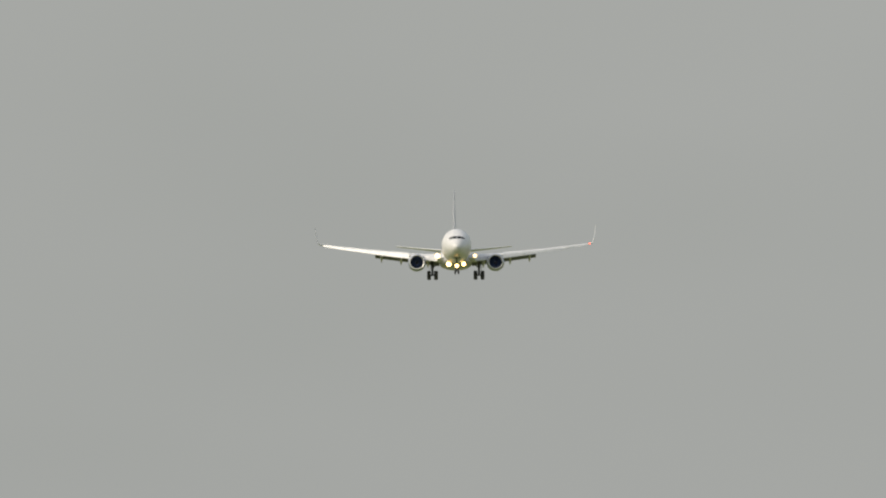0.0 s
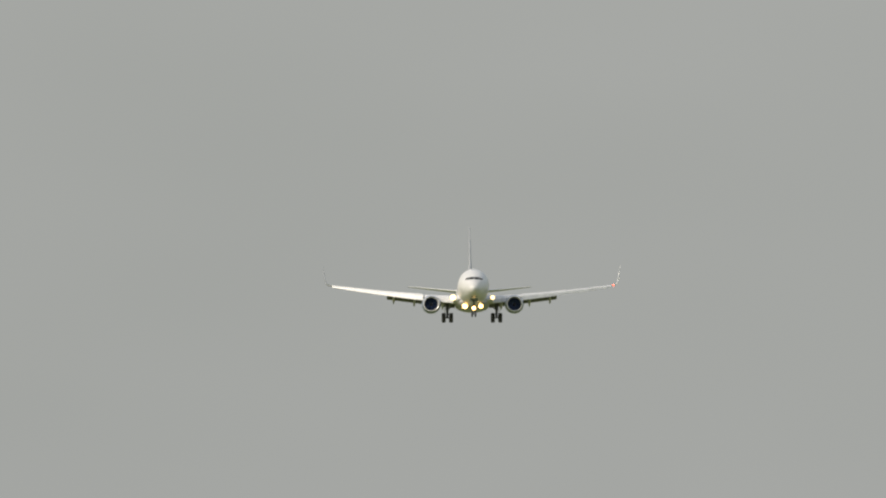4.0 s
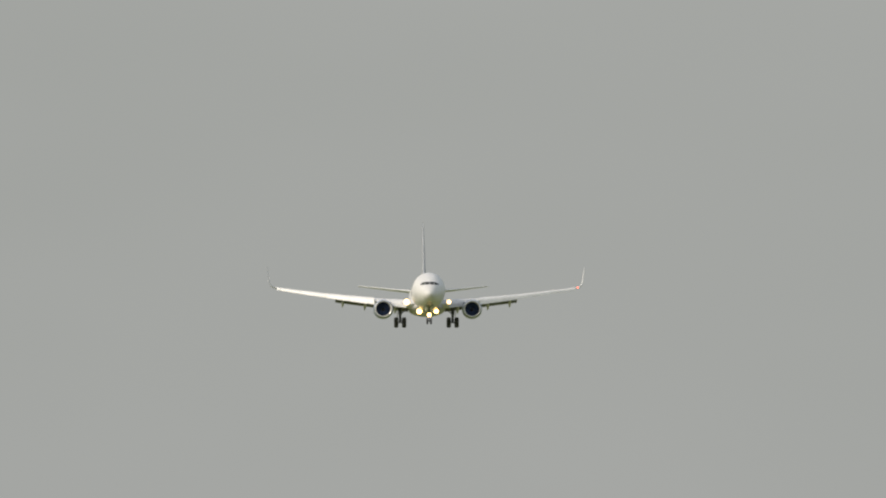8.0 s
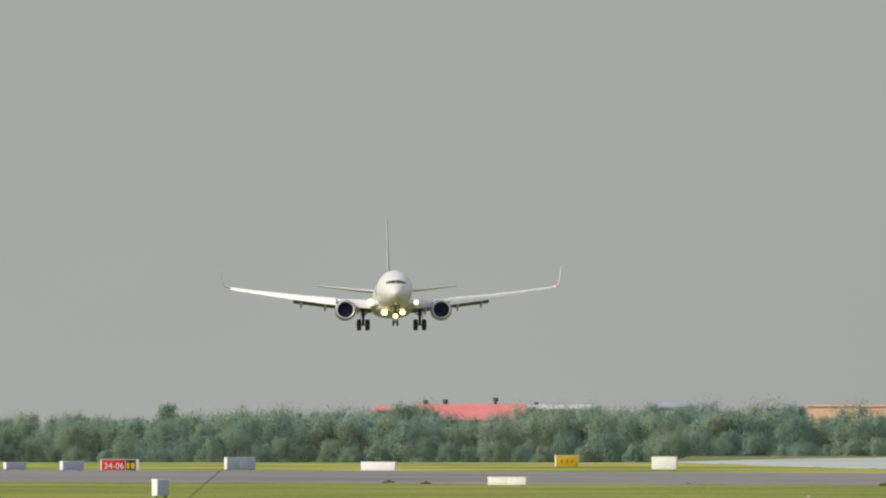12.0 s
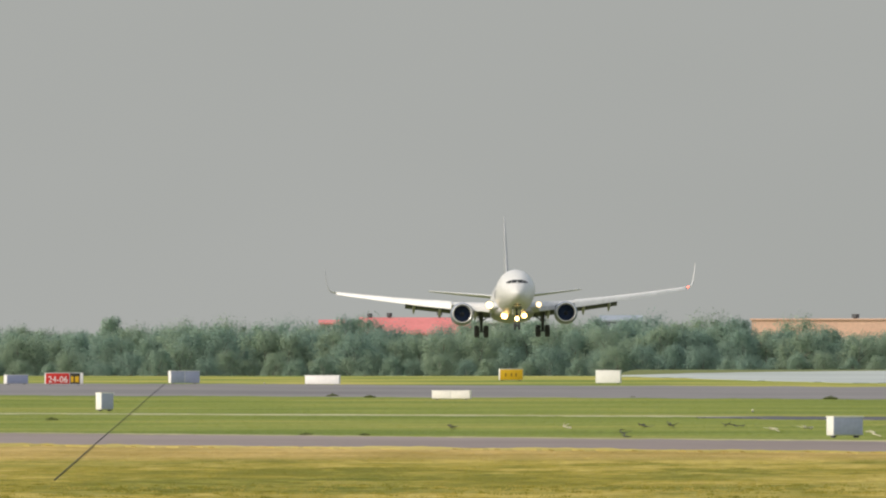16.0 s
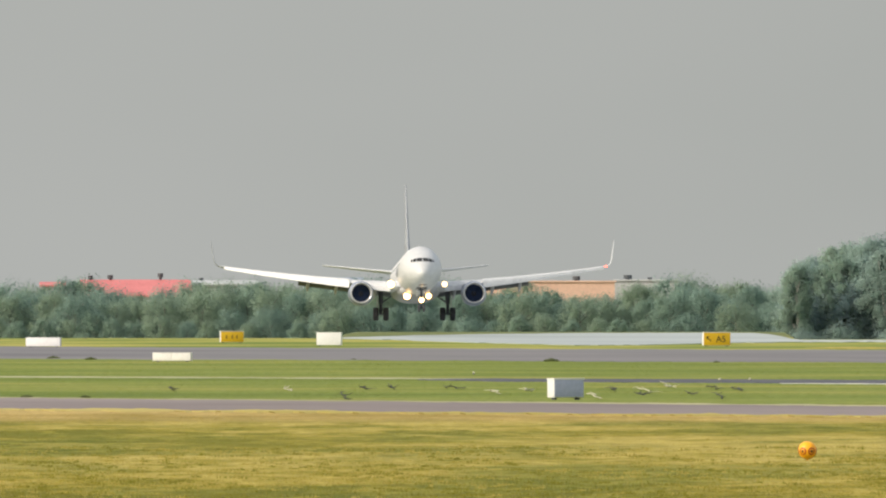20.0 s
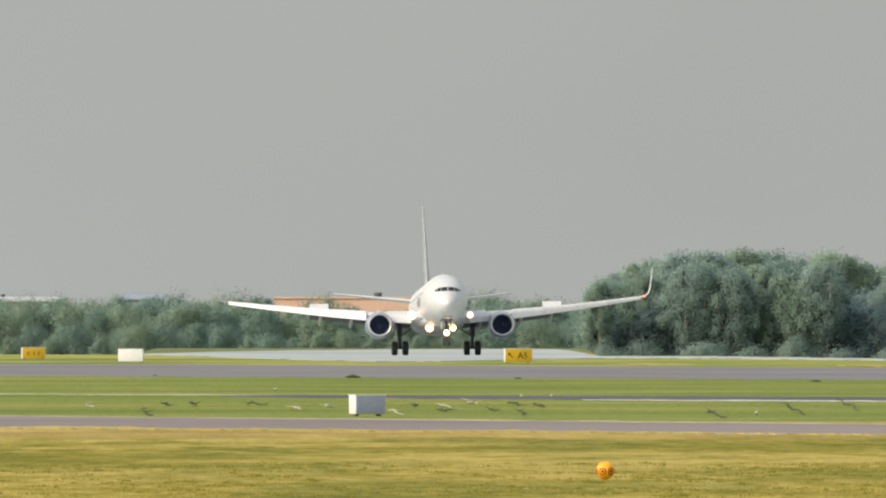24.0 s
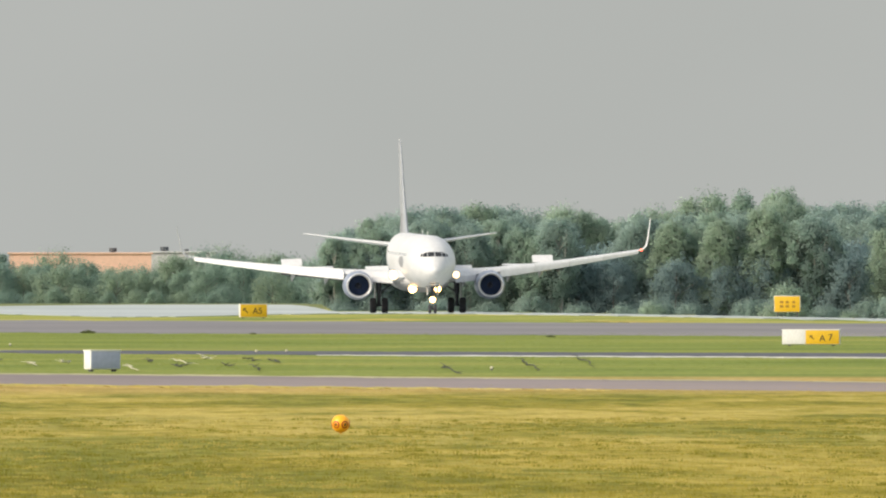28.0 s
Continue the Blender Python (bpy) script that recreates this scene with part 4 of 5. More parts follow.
# ---- trees ----
def tree_parts(seed, height, width, low, leaf, count, stems=1, conifer=False, n=40, feathery=0.0):
    """Trunk or several stems with limbs, and a crown of uneven clumps set with leaf sprays."""
    rnd = random.Random(seed)
    top = (rnd.uniform(-0.3, 0.3), rnd.uniform(-0.3, 0.3), height * 0.9)
    wood = []
    for k in range(stems):
        a, sp = k * 2.4 + seed, (0.0 if stems == 1 else width * 0.34)
        pts = [(top[0] * f + math.sin(f * 5 + seed + k) * 0.12 + math.cos(a) * sp * f, top[1] * f + math.sin(a) * sp * f, height * 0.9 * f - 0.1) for f in (0, 0.15, 0.35, 0.55, 0.75, 1.0)]
        wood.append(tube(pts, [height * q for q in (0.018, 0.014, 0.011, 0.008, 0.005, 0.002)], 7))
    clumps = []
    for i in range(n):
        f = low + (0.96 - low) * (i + 0.5) / n
        shape = math.sin(math.pi * min(max((f - low) / (1.02 - low), 0.05), 1.0) ** 0.75) ** 0.6
        if conifer:
            shape = (1.04 - (f - low) / (1.0 - low)) ** 0.8
        ang = i * 2.4 + rnd.uniform(-0.5, 0.5)
        rad = width * 0.5 * shape * rnd.uniform(0.46, 1.08 + 0.12 * feathery)
        c = Vector((math.cos(ang) * rad + top[0] * f, math.sin(ang) * rad + top[1] * f, f * height))
        clumps.append((c, width * rnd.uniform(0.14 - 0.04 * feathery, 0.25 - 0.04 * feathery) * (0.25 + 0.75 * shape if conifer else 1.0)))
        if i % 3 == 0:
            z0 = max(f - 0.16, 0.12) * height
            wood.append(tube([(top[0] * f, top[1] * f, z0), tuple((Vector((top[0] * f, top[1] * f, z0)) + c) / 2 + Vector((0, 0, 0.15))), tuple(c)], [height * 0.006, height * 0.004, 0.012], 5))
    verts, faces, soft = [], [], []
    heart = Vector((top[0] * 0.5, top[1] * 0.5, height * 0.5 * (1 + low)))

    def shade(p, d, rough):
        out = p - heart
        out = Vector((out.x / width, out.y / width, 0.6 * out.z / height)) * 1.3
        return tuple((d * (0.42 - 0.26 * feathery) + out + Vector((rnd.gauss(0, rough), rnd.gauss(0, rough), rnd.gauss(0.06, rough)))).normalized())

    per = count // n
    for c, r in clumps:
        for j in range(per):
            d = Vector((rnd.gauss(0, 1), rnd.gauss(0, 1), rnd.gauss(0, 0.8)))
            d.normalize()
            p = c + d * r * (1.14 - 0.60 * rnd.random() ** 1.6 if rnd.random() > feathery else min(abs(rnd.gauss(0, 0.7)), 1.02))
            p.z += feathery * r * rnd.uniform(-0.5, 0.3)
            nrm = (d + Vector((rnd.gauss(0, 0.34), rnd.gauss(0, 0.34), rnd.gauss(0.12, 0.34)))).normalized()
            u = nrm.orthogonal().normalized()
            u = (u * math.cos(j * 2.1) + nrm.cross(u) * math.sin(j * 2.1)).normalized()
            v = nrm.cross(u)
            s = leaf * rnd.uniform(0.6, 1.3)
            q = len(verts)
            verts += [tuple(p - u * s - v * s * 0.5), tuple(p + u * s - v * s * 0.5), tuple(p + v * s + d * s * 0.2)]
            faces.append((q, q + 1, q + 2))
            soft += [shade(p, d, 0.10)] * 3
    return joined(*wood), (verts, faces, soft)


def foliage(name, crown, mat, parent):
    """Leaf sprays shaded softly by the shape of their clump."""
    ob = part(name, crown[:2], mat, parent)
    ob.data.normals_split_custom_set_from_vertices(crown[2])
    return ob


def woods():
    kinds = []
    for i in range(9):
        h = 9.2 if i < 6 else 8.6
        wood, crown = tree_parts(i + 3, h, (5.8, 6.6, 4.8, 6.2, 5.4, 7.0, 4.4, 6.0, 7.2)[i], 0.06, 0.092, 15000, n=54, feathery=0.6)
        t = thing("tree", pose(0, -200 - 10 * i, 0), "leafy broad-leaved tree in a hazy belt of woodland", "tree", "trees of the far belt")
        part("trunk", wood, BARK, t)
        foliage("crown", crown, LEAVES[i % 3], t)
        kinds.append(t)
    tall = []
    for i in range(6):
        wood, crown = tree_parts(60 + i, 9.2, (3.5, 4.1, 3.0, 4.5, 3.9, 3.3)[i], (0.20, 0.34, 0.14, 0.24, 0.40, 0.18)[i], 0.072, 30000, (1, 3, 1, 2, 4, 1)[i], n=64, feathery=0.8)
        t = thing("tree", pose(0, -200 - 10 * i, 0), "tall leafy tree with pale trunk at the wood's edge", "tree", "trees of the tall wood")
        part("trunk", wood, BIRCH, t)
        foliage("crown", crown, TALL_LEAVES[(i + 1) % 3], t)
        tall.append(t)
    used = set()

    def plant(kinds, i, b, dist, size, base, group, label):
        at = spot(b, dist=dist)
        m = Matrix.Translation((at.x, at.y, base)) @ pose(0, 0, 0, 0, 0, random.uniform(0, 360)) @ Matrix.Diagonal((size * random.uniform(0.9, 1.1), size * random.uniform(0.9, 1.1), size, 1))
        if kinds[i] not in used:
            used.add(kinds[i])
            t = kinds[i]
        else:
            t = copy_thing(kinds[i], Matrix())
        t.matrix_basis = m
        tagged(t, label, "tree", group)

    random.seed(11)
    for row, (dist, step, lo, hi) in enumerate(((4148, 40, 0.56, 0.78), (4160, 38, 0.86, 1.0), (4185, 42, 0.92, 1.05), (4215, 46, 0.97, 1.09))):
        b = -1120 + row * 11
        while b < 1620:
            size = random.uniform(lo, hi) * (1.05 if b > 335 else 0.93 if b > 140 else 1.0 if b > -270 else 0.93) * (0.83 if 975 < b < 1110 else 0.92 if 820 < b < 900 else 1.0)
            if row == 3 and abs(b - 921) < 26:
                size = 1.10
            if row == 3 and abs(b - 130) < 26:
                size = 1.13
            plant(kinds, random.randrange(9), b, dist + random.uniform(-8, 8), size, -4.5, "trees of the far belt", "leafy broad-leaved tree in a hazy belt of woodland")
            b += step * random.uniform(0.7, 1.3)
    wood, crown = tree_parts(91, 10.4, 8.0, 0.05, 0.11, 13000, conifer=True)
    spruce = thing("conifer", pose(spot(-294, dist=4196).x, spot(-294, dist=4196).y, -4.5), "dark pointed conifer above the belt of broad-leaved trees", "tree", "trees of the far belt")
    part("trunk", wood, BARK, spruce)
    foliage("crown", crown, LEAVES[0], spruce)
    def edge_height(b):
        return 0.88 if b < 1430 else 0.90 if b < 1480 else 0.98 if b < 1540 else 1.0 if b < 1830 else 0.96 if b < 1930 else 1.0 if b < 2050 else 1.09 if b < 2250 else 1.05

    for row, (dist, step, lo, hi) in enumerate(((3622, 58, 1.38, 1.58), (3648, 60, 1.46, 1.64))):
        b = 1424 + row * 22
        while b < 2560:
            plant(tall, random.randrange(6), b, dist + random.uniform(-6, 6), random.uniform(lo, hi) * edge_height(b), -4.5, "trees of the tall wood", "tall leafy tree with pale trunk at the wood's edge")
            b += step * random.uniform(0.7, 1.3)
    # the wood's front, in groups with hollows between them
    for b in (1408, 1436, 1466, 1498, 1532, 1578, 1606, 1648, 1704, 1738, 1770, 1808, 1958, 2012, 2070, 2098, 2132, 2180, 2226, 2262, 2400, 2440, 2500, 2545):
        plant(tall, random.randrange(6), b, 3588 + random.uniform(-4, 4), random.uniform(1.26, 1.46) * edge_height(b), -4.5, "trees of the tall wood", "tall leafy tree with pale trunk at the wood's edge")
    # shrubs at the feet, and haze-tinted thicket filling the tall wood's dark gaps
    for seed, height, leaf, leaves, spots in (
            (40, 4.2, 0.12, FOOT_LEAVES, [(b, 4144, 0.78) for b in range(-1120, 1600, 40)]),
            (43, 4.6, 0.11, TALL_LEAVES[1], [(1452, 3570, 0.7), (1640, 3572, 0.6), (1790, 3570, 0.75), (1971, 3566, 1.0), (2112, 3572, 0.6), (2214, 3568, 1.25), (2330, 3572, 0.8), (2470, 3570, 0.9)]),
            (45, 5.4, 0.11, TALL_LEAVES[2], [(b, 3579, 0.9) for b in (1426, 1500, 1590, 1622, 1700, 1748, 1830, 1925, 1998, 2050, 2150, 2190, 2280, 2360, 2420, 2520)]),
            (47, 8.4, 0.12, HAZE_THICKET, [(b, 3598, k) for b, k in ((1560, 0.8), (1636, 0.95), (1668, 1.0), (1730, 0.7), (1850, 1.1), (1884, 1.15), (1920, 1.0), (1990, 0.95), (2034, 1.1), (2160, 1.0), (2192, 0.9), (2296, 1.15), (2330, 1.2), (2368, 1.05), (2470, 0.9))] + [(b, 3590, 1.06) for b in range(1420, 2580, 38)])):
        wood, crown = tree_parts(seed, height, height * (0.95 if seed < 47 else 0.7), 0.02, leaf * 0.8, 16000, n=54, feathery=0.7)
        s = thing("shrub", pose(0, -300, 0), "dense shrub tinted bluish for haze inside the wood" if seed == 47 else "rounded leafy shrub at the foot of the trees", "shrub", "shrubs at the wood's edge")
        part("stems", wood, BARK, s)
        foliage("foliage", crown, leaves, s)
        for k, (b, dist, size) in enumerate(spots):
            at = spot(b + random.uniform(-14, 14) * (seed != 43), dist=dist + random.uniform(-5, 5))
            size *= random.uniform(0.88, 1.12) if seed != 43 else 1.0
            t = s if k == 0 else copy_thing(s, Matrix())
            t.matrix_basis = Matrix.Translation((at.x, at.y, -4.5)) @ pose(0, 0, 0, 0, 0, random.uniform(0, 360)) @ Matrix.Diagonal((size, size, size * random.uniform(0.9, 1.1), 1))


# ---- buildings behind the woods ----
def building(b0, b1, top, eave, dist, wall, roof, label, ridge=True, vents=(), depth=14.0):
    """A long low building: bearings of its ends, rows of its ridge and eave."""
    mid = (b0 + b1) / 2
    at = spot(mid, dist=dist)
    a = math.degrees((mid - NORTH) / SCALE)
    w = (b1 - b0) * dist / SCALE
    zt = EYE + (LEVEL - top) * dist / SCALE + 4.5
    ze = EYE + (LEVEL - eave) * dist / SCALE + 4.5
    h = thing("building", pose(at.x, at.y, -4.5, 0, 0, -a), label, "building", "buildings beyond the woods")
    part("wall", box_bm(-w / 2, w / 2, 0, depth, -0.2, ze), wall, h, smooth=False)
    if ridge:
        bm = bmesh.new()
        o = 0.4
        pr = [(-o, ze - 0.05), (depth / 2, zt), (depth + o, ze - 0.05), (depth + o, ze - 0.25), (depth / 2, zt - 0.2), (-o, ze - 0.25)]
        ra = [bm.verts.new((-w / 2 - o, y, z)) for y, z in pr]
        rb = [bm.verts.new((w / 2 + o, y, z)) for y, z in pr]
        for i in range(6):
            bm.faces.new((ra[i], ra[(i + 1) % 6], rb[(i + 1) % 6], rb[i]))
        bm.faces.new(ra[::-1])
        bm.faces.new(rb)
        rf = part("roof", bm, roof, h, smooth=False)
        for sx in (1, -1):
            part("gable", ([(sx * w / 2 * 0.995, 0.1, ze - 0.2), (sx * w / 2 * 0.995, depth - 0.1, ze - 0.2), (sx * w / 2 * 0.995, depth / 2, zt - 0.25), (sx * w / 2 * 0.97, 0.1, ze - 0.2), (sx * w / 2 * 0.97, depth - 0.1, ze - 0.2), (sx * w / 2 * 0.97, depth / 2, zt - 0.25)],
                            [(0, 1, 2), (3, 5, 4), (0, 3, 4, 1), (1, 4, 5, 2), (2, 5, 3, 0)]), wall, h, smooth=False)
    else:
        rf = part("roof", box_bm(-w / 2 - 0.2, w / 2 + 0.2, -0.2, depth + 0.2, ze, zt, 0.05), roof, h, smooth=False)
    for vb, vrow, vw in vents:
        x = (vb - mid) * dist / SCALE
        z = EYE + (LEVEL - vrow) * dist / SCALE + 4.5
        zz = zt - 0.3
        ww = vw * dist / SCALE / 2
        part("vent", joined(tube([(x, depth / 2, zz), (x, depth / 2, z - 0.45)], ww * 0.5, 10), tube([(x, depth / 2, z - 0.5), (x, depth / 2, z)], ww, 10)), VENT, rf)
    return h


def buildings():
    building(75, 112, 499, 504, 4560, WALL_PALE, ROOF_RED, "low building with haze-paled red roof behind trees", depth=8)
    building(146, 333, 495, 522, 4500, WALL_PALE, ROOF_RED, "long building with haze-paled red roof and dark vents", vents=((160, 488, 9), (195, 487, 10), (284, 484, 10)))
    building(333, 452, 496, 502, 4640, WALL_PALE, ROOF_GREY, "long pale grey building behind the trees", vents=((356, 492, 8),))
    building(572, 638, 491, 499, 4540, WALL_BLUE, WALL_BLUE, "slate blue building with a low pitched roof behind the trees")
    building(836, 1088, 497, 500, 4500, WALL_ORANGE, WALL_ORANGE, "long orange building behind the trees, colour paled for haze", False, vents=((1020, 489, 14),))
    building(1088, 1200, 495, 498, 4520, WALL_PALE, ROOF_GREY, "pale grey flat-roofed building beside the orange one", False, vents=((1111, 487, 15), (1150, 491, 8)))


# ---- grass blades ----
def grass():
    rng = np.random.default_rng(4)

    def field(d0, d1, count, low, high, spread):
        d = np.sqrt(rng.uniform(d0 * d0, d1 * d1, count))
        b = rng.uniform(-700, 2560, count)
        row = LEVEL + EYE * SCALE / d
        keep = np.abs(b + 398 - 195 * (784 - row) / 171.0) > 14    # bare line beside the cable
        d, b, count = d[keep], b[keep], int(keep.sum())
        a = (b - NORTH) / SCALE
        cx, cy = d * np.sin(a), d * np.cos(a)
        verts = np.zeros((count, 4, 3, 3))
        for k in range(4):
            ang = rng.uniform(0, 2 * math.pi, count)
            h = rng.uniform(low, high, count)
            w = h * rng.uniform(0.10, 0.22, count)
            ox, oy = rng.uniform(-spread, spread, count), rng.uniform(-spread, spread, count)
            lean = rng.uniform(-0.6, 0.6, (2, count)) * h
            verts[:, k, 0] = np.stack([cx + ox - np.cos(ang) * w, cy + oy - np.sin(ang) * w, np.full(count, -0.005)], 1)
            verts[:, k, 1] = np.stack([cx + ox + np.cos(ang) * w, cy + oy + np.sin(ang) * w, np.full(count, -0.005)], 1)
            verts[:, k, 2] = np.stack([cx + ox + lean[0], cy + oy + lean[1], h], 1)
        return verts.reshape(-1, 3)

    v = np.concatenate([field(370, 520, 9000, 0.012, 0.040, 0.10), field(370, 800, 90000, 0.008, 0.026, 0.12), field(935, 1215, 26000, 0.012, 0.036, 0.2), field(1240, 1600, 26000, 0.012, 0.042, 0.25)])
    n = len(v) // 3
    me = bpy.data.meshes.new("grass")
    me.vertices.add(len(v))
    me.vertices.foreach_set("co", v.ravel())
    me.loops.add(n * 3)
    me.loops.foreach_set("vertex_index", np.arange(n * 3))
    me.polygons.add(n)
    me.polygons.foreach_set("loop_start", np.arange(n) * 3)
    me.polygons.foreach_set("loop_total", np.full(n, 3))
    me.materials.append(GRASS)
    me.update(calc_edges=True)
    tagged(new("grass", me), "short dry and green airfield grass", "grass", kind="stuff")
    # tussocks gathered in patches near the fence, dark green ones and straw-coloured ones
    for name, mat, count, seed, label in (("green_tussocks", TUSSOCK, 5200, 2.0, "low dark green tussocks in the dry grass"), ("straw_tussocks", STRAW_TUSSOCK, 4200, 9.0, "low straw-coloured tussocks in the dry grass")):
        verts = []
        for k in range(count):
            d, a = math.sqrt(rng.uniform(372 ** 2, 610 ** 2)), (rng.uniform(-700, 2560) - NORTH) / SCALE
            x, y = d * math.sin(a), d * math.cos(a)
            if noise.noise((x / 1.3, y / 26.0, seed)) + 0.5 * noise.noise((x / 0.4, y / 9.0, seed + 3)) < 0.0:
                continue
            r, h = rng.uniform(0.05, 0.16), rng.uniform(0.018, 0.056)
            for j in range(16):
                q, w = rng.uniform(-1, 1), rng.uniform(0.004, 0.011)
                bx, by, t = x + q * r, y + rng.uniform(-r, r), h * (1.05 - 0.6 * q * q) * rng.uniform(0.5, 1.0)
                lean = (q * 0.5 + rng.uniform(-0.3, 0.3)) * t
                verts += [(bx - w, by, -0.005), (bx + w, by, -0.005), (bx + lean, by + rng.uniform(-0.4, 0.4) * t, t)]
        me = bpy.data.meshes.new(name)
        me.from_pydata(verts, [], [(i, i + 1, i + 2) for i in range(0, len(verts), 3)])
        me.materials.append(mat)
        tagged(new(name, me), label, "grass", kind="stuff")
    c = 3600
    d = np.sqrt(rng.uniform(375 ** 2, 600 ** 2, c))
    a = (rng.uniform(-700, 2560, c) - NORTH) / SCALE
    x, y, h = d * np.sin(a), d * np.cos(a), rng.uniform(0.03, 0.11, c)
    lean = rng.uniform(-0.25, 0.25, (2, c)) * h
    w = rng.uniform(0.0012, 0.003, c)
    base = np.stack([x - w, y, np.full(c, -0.005), x + w, y, np.full(c, -0.005), x + lean[0] + w * 0.8, y + lean[1], h, x + lean[0] - w * 0.8, y + lean[1], h], 1).reshape(-1, 3)
    me = bpy.data.meshes.new("dry_grass_heads")
    me.from_pydata(base.tolist(), [], [(4 * i, 4 * i + 1, 4 * i + 2, 4 * i + 3) for i in range(c)])
    me.materials.append(HEADS)
    tagged(new("dry_grass_heads", me), "bleached seed heads standing in the dry grass", "grass", kind="stuff")


def motions():
    walk(JET, [
        (0, pose(214.262, 4302.58, 51.333, -2.90, -0.30, -2.352)),
        (0.5, pose(214.254, 4275.53, 49.698, -2.90, -0.27, -2.332)),
        (1, pose(214.247, 4247.86, 48.063, -2.90, -0.25, -2.313)),
        (1.5, pose(214.239, 4219.58, 46.428, -2.90, -0.22, -2.295)),
        (2, pose(214.232, 4190.72, 44.793, -2.90, -0.19, -2.278)),
        (2.5, pose(214.224, 4161.31, 43.158, -2.90, -0.16, -2.261)),
        (3, pose(214.216, 4131.38, 41.523, -2.90, -0.14, -2.244)),
        (3.5, pose(214.209, 4100.95, 39.888, -2.90, -0.11, -2.229)),
        (5.5, pose(214.178, 3974.78, 33.348, -2.90, 0.00, -2.174)),
        (6, pose(214.171, 3942.26, 31.713, -2.90, 0.00, -2.162)),
        (6.5, pose(214.165, 3909.41, 30.078, -2.50, 0.00, -2.150)),
        (7, pose(214.158, 3876.24, 28.443, -2.20, 0.00, -2.139)),
        (7.5, pose(214.152, 3842.80, 26.808, -2.10, 0.00, -2.129)),
        (8, pose(214.143, 3809.09, 25.172, -2.00, 0.00, -2.120)),
        (8.5, pose(214.145, 3775.16, 23.561, -1.90, -0.13, -2.109)),
        (9, pose(214.183, 3741.03, 21.967, -1.90, -0.27, -2.099)),
        (9.5, pose(214.297, 3706.72, 20.328, -2.00, -0.40, -2.091)),
        (10, pose(214.444, 3672.25, 18.633, -2.20, -0.80, -2.084)),
        (10.5, pose(214.446, 3637.67, 16.976, -2.30, -0.50, -2.076)),
        (11, pose(214.363, 3603.01, 15.371, -2.45, -0.20, -2.068)),
        (11.5, pose(214.333, 3568.27, 13.831, -2.38, -0.15, -2.060)),
        (12, pose(214.332, 3533.49, 12.439, -2.30, -0.10, -2.054)),
        (12.5, pose(214.334, 3498.68, 11.060, -2.35, -0.05, -2.049)),
        (13, pose(214.329, 3463.89, 9.580, -2.40, 0.00, -2.044)),
        (13.5, pose(214.262, 3429.15, 8.082, -2.52, -0.16, -2.041)),
        (15.5, pose(214.298, 3291.07, 3.595, -2.98, -0.80, -2.041)),
        (16, pose(214.033, 3256.93, 3.031, -3.10, -0.82, -2.038)),
        (16.5, pose(213.820, 3223.00, 2.531, -3.00, -0.84, -2.037)),
        (17, pose(213.606, 3189.30, 2.087, -2.90, -0.86, -2.035)),
        (17.5, pose(213.354, 3155.87, 1.768, -2.55, -0.88, -1.995)),
        (18, pose(213.074, 3122.72, 1.564, -2.60, -0.90, -1.954)),
        (18.5, pose(212.795, 3089.87, 1.453, -2.95, -0.55, -1.914)),
        (19, pose(212.559, 3057.34, 1.479, -3.20, -0.20, -1.876)),
        (19.5, pose(212.377, 3025.16, 1.482, -3.00, -0.10, -1.838)),
        (20, pose(212.268, 2993.35, 1.312, -2.60, 0.00, -1.802)),
        (20.5, pose(212.287, 2961.98, 1.077, -2.80, -1.20, -1.765)),
        (21, pose(212.322, 2931.05, 0.731, -3.20, -1.90, -1.728)),
        (21.5, pose(212.331, 2900.59, 0.341, -3.70, -1.20, -1.692)),
        (23.5, pose(212.637, 2784.03, 0.030, -2.80, -0.50, -1.475)),
        (24, pose(212.888, 2756.33, 0.030, -2.40, -0.30, -1.425)),
        (24.5, pose(213.137, 2729.26, 0.030, -1.45, 0.00, -1.374)),
        (25, pose(213.353, 2702.85, 0.030, -0.65, 0.00, -1.323)),
        (25.5, pose(213.561, 2677.12, 0.030, -0.10, 0.00, -1.254)),
        (26, pose(213.826, 2652.10, 0.030, 0.35, -0.10, -1.186)),
        (26.5, pose(214.182, 2627.79, 0.030, 0.44, -0.20, -1.120)),
        (27, pose(214.638, 2604.25, 0.030, 0.53, -0.30, -1.056)),
        (27.5, pose(215.190, 2581.48, 0.030, 0.51, -0.30, -0.993)),
        (28, pose(215.830, 2559.53, 0.030, 0.50, -0.30, -0.932)),
    ])
    root = Vector((1.5, 0, 2.65))
    for wing, sgn in WINGS:
        at = Vector((sgn * root.x, root.y, root.z))

        def bent(deg):
            return Matrix.Translation(at) @ pose(0, 0, 0, 0, -sgn * deg) @ Matrix.Translation(-at)
        droop = 0.0 if sgn > 0 else 1.0          # the far wing hangs lower once its lift is spoiled
        walk(wing, [(0, bent(1.1)), (6, bent(0.85)), (16, bent(0.75)), (17, bent(0.6)), (18, bent(0.55)), (19, bent(0.6)), (20.5, bent(0.85)), (22, bent(0.7 - 0.3 * droop)), (23.5, bent(0.3 - 0.9 * droop)),
                    (25, bent(0.05 - 0.9 * droop)), (26, bent(-0.1 - 1.0 * droop)), (27, bent(-0.3 - 0.9 * droop)), (28, bent(-0.3 - 1.4 * droop))])
    for sp, hinge, deg in SPOILERS:
        down = Matrix.Translation(hinge) @ pose(0, 0, 0, -2)
        up = Matrix.Translation(hinge) @ pose(0, 0, 0, deg)
        walk(sp, [(0, down), (21.6, down), (22.6, up), (28, up)])
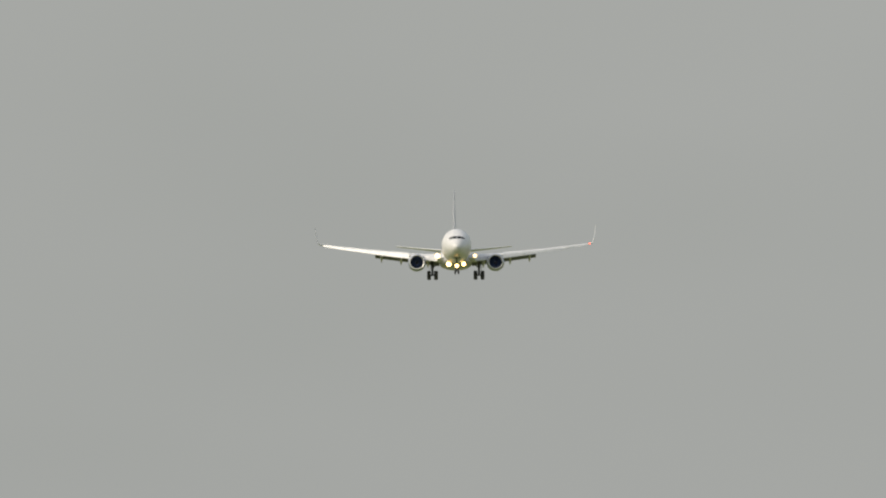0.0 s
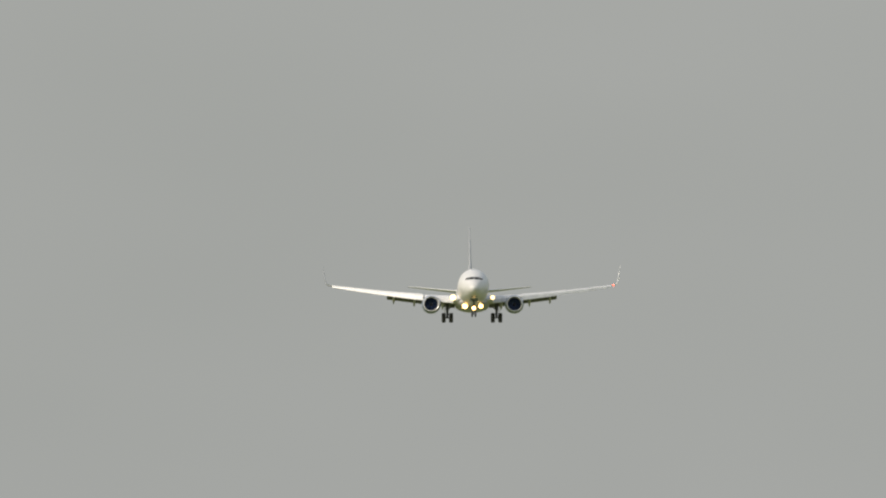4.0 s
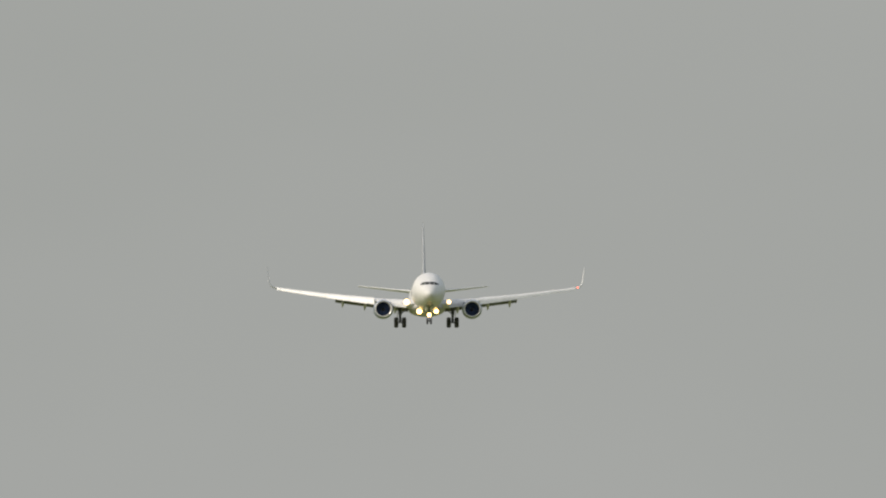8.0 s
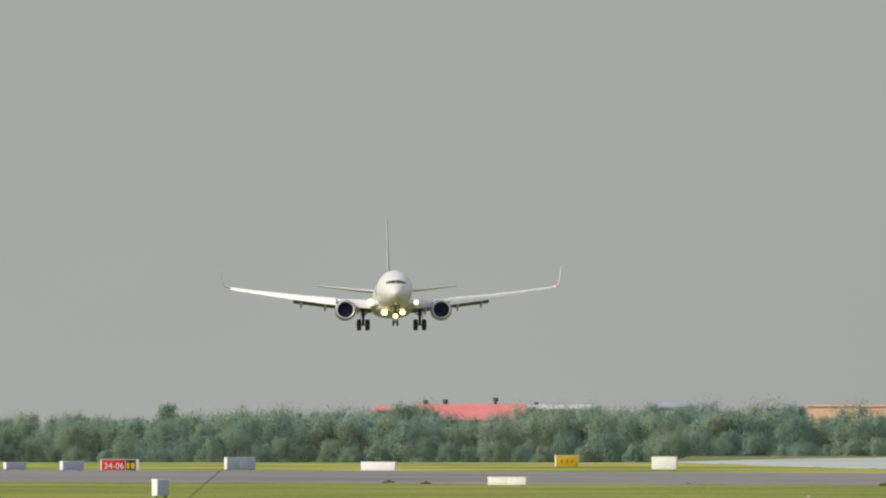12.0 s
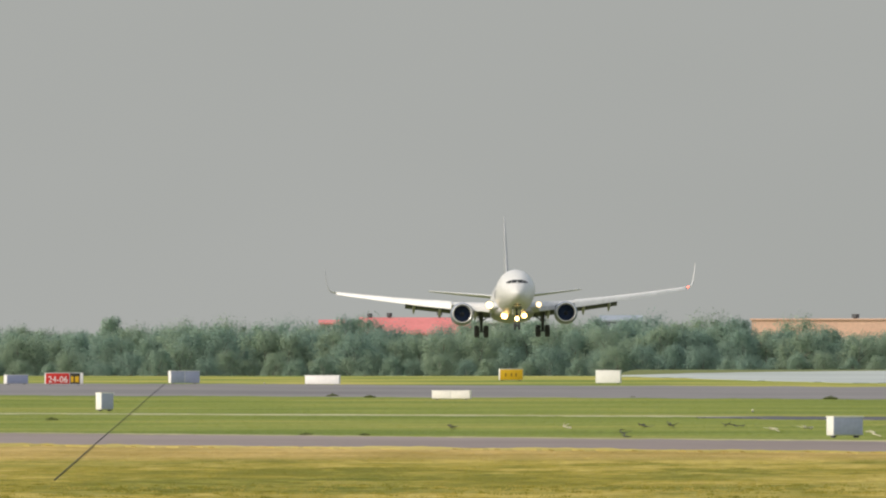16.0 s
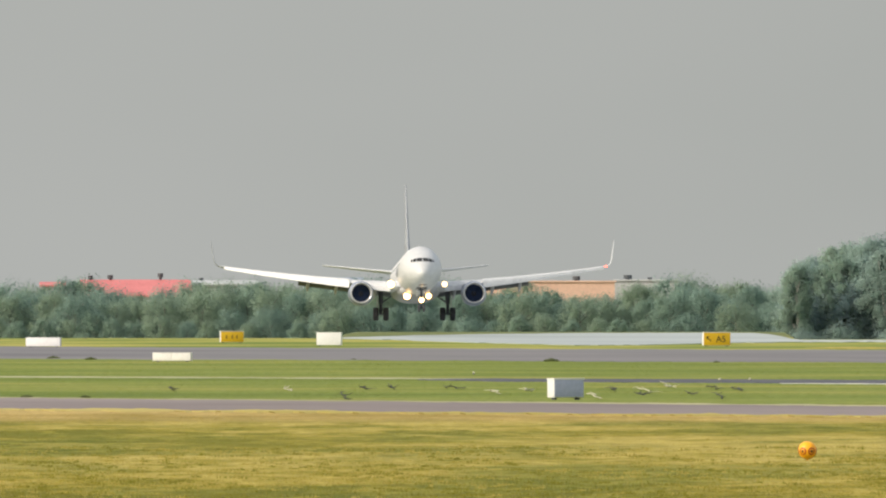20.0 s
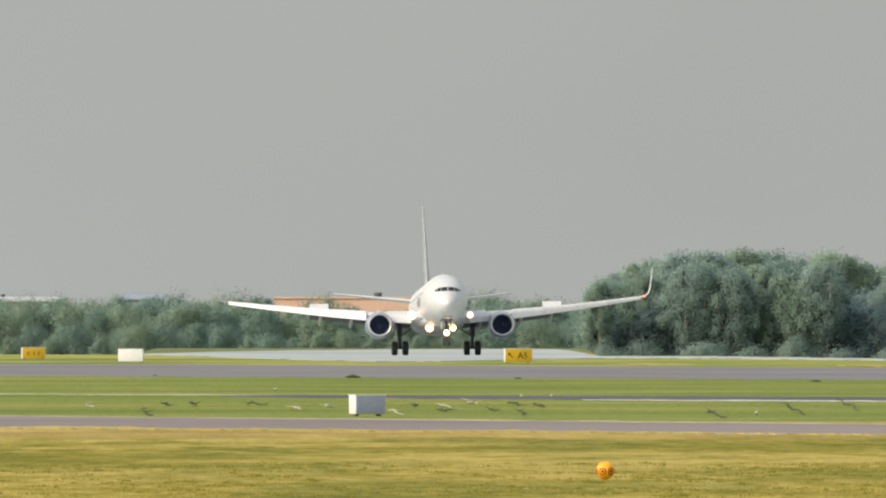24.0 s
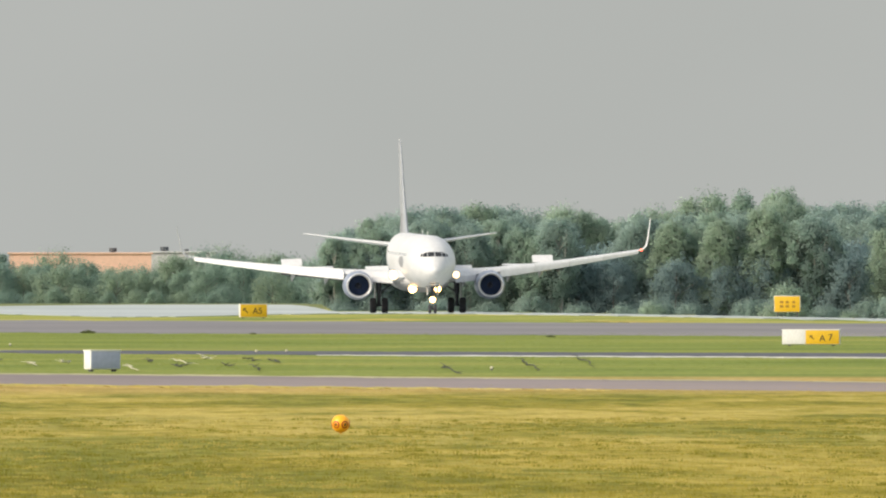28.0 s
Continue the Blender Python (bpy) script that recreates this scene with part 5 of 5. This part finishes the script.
    # the main legs ride a little higher until they bear the weight
    for leg in LEGS:
        walk(leg, [(0, pose(0, 0, 0.38)), (12, pose(0, 0, 0.34)), (17, pose(0, 0, 0.22)), (20, pose(0, 0, 0.08)), (21.5, pose(0, 0, 0)), (28, pose(0, 0, 0))])
    # the balloon bobs in the wind and turns slowly on its cord
    before = [(0.71 * i, balloon_pose(1434, 804 if i % 2 == 0 else 783, 28)) for i in range(26)]
    walk(BALLOON, before + [
        (18.35, balloon_pose(1437, 800, 28)), (18.7, balloon_pose(1440, 787, 28)), (19.05, balloon_pose(1439, 781, 28)), (19.35, balloon_pose(1438, 792, 28)),
        (19.65, balloon_pose(1435, 804, 28)), (20, balloon_pose(1429, 797, 28)), (20.2, balloon_pose(1427, 789, 28)), (20.45, balloon_pose(1424, 781, 29)),
        (20.65, balloon_pose(1424, 785, 29)), (20.85, balloon_pose(1426, 796, 29)), (21.0, balloon_pose(1428, 801, 29)), (21.15, balloon_pose(1428, 803.5, 29)),
        (21.4, balloon_pose(1427, 794.5, 29)), (21.85, balloon_pose(1426, 782, 30)), (22.55, balloon_pose(1424, 804, 31)), (23.25, balloon_pose(1422, 782, 33)),
        (23.5, balloon_pose(1422, 789, 35)), (23.7, balloon_pose(1424, 798.5, 37)), (23.9, balloon_pose(1423, 804, 39)), (24.1, balloon_pose(1422, 802, 43)),
        (24.3, balloon_pose(1423, 792, 48)), (24.5, balloon_pose(1425, 783, 54)), (24.7, balloon_pose(1425, 782.5, 58)), (25, balloon_pose(1428, 790, 60)),
        (25.3, balloon_pose(1429, 802.5, 61)), (25.5, balloon_pose(1426, 801, 62)), (25.75, balloon_pose(1426, 792, 66)), (26, balloon_pose(1421, 783, 71)),
        (26.15, balloon_pose(1420, 782.5, 74)), (26.5, balloon_pose(1421, 798, 80)), (26.75, balloon_pose(1424, 803.5, 84)), (27, balloon_pose(1427, 798, 88)),
        (27.5, balloon_pose(1427, 783.5, 88)), (28, balloon_pose(1423, 800, 88))])


ground()
strip("taxiway", ASPHALT, "grey asphalt taxiway across the grass", "taxiway", (613.5, 0.0042), (634.5, 0.0047), 0.012)
strip("service_road", DARK_ROAD, "narrow dark service road across the grass", "road", (666.4, 0.0038), (670.4, 0.0046), b0=740, ragged=0.9, taper=150)
strip("road_verge", GRAVEL, "pale gravel verge of the service road", "verge", (671.2, 0.0046), (672.2, 0.0047), 0.02, b0=1380, ragged=1.0, taper=300)
strip("earth_track", TRACK, "narrow pale earth track across the grass", "track", (665.9, 0.0040), (667.1, 0.0043), 0.02, b1=860, ragged=0.9, taper=150)
strip("perimeter_road", ROAD, "worn brownish asphalt road across the grass", "road", (704.0, 0.0095), (722.0, 0.0085), 0.012)
strip("dry_verge", STRAW_EDGE, "narrow verge of bleached grass along the road", "verge", (702.6, 0.0095), (703.9, 0.0095), 0.02, ragged=1.5)
strip("dry_verge", DRY, "ragged verge of dry yellow grass below the road", "verge", (722.4, 0.0085), (725.0, 0.0080), 0.02, b1=1900, ragged=3.4, taper=500)
strip("dry_patch", DRY, "patch of dry yellow grass beside the runway", "grass", (608.0, 0.0042), (610.6, 0.0042), 0.02, b0=1425, b1=1600, ragged=1.6, taper=60)
strip("dry_patch", DRY, "patch of dry yellow grass beside the taxiway", "grass", (609.4, 0.0042), (611.6, 0.0042), 0.02, b0=1820, b1=2060, ragged=1.6, taper=80)
strip("near_road", ROAD, "worn asphalt road nearest the fence line", "road", (915.8, 0.027), (990.0, 0.027), 0.012)
runway()
JET, SPOILERS, WINGS, LEGS = airliner()
signs()
BALLOON = scare_balloon()
edge_lights()
cables()
weed_tufts()
woods()
buildings()
grass()
motions()
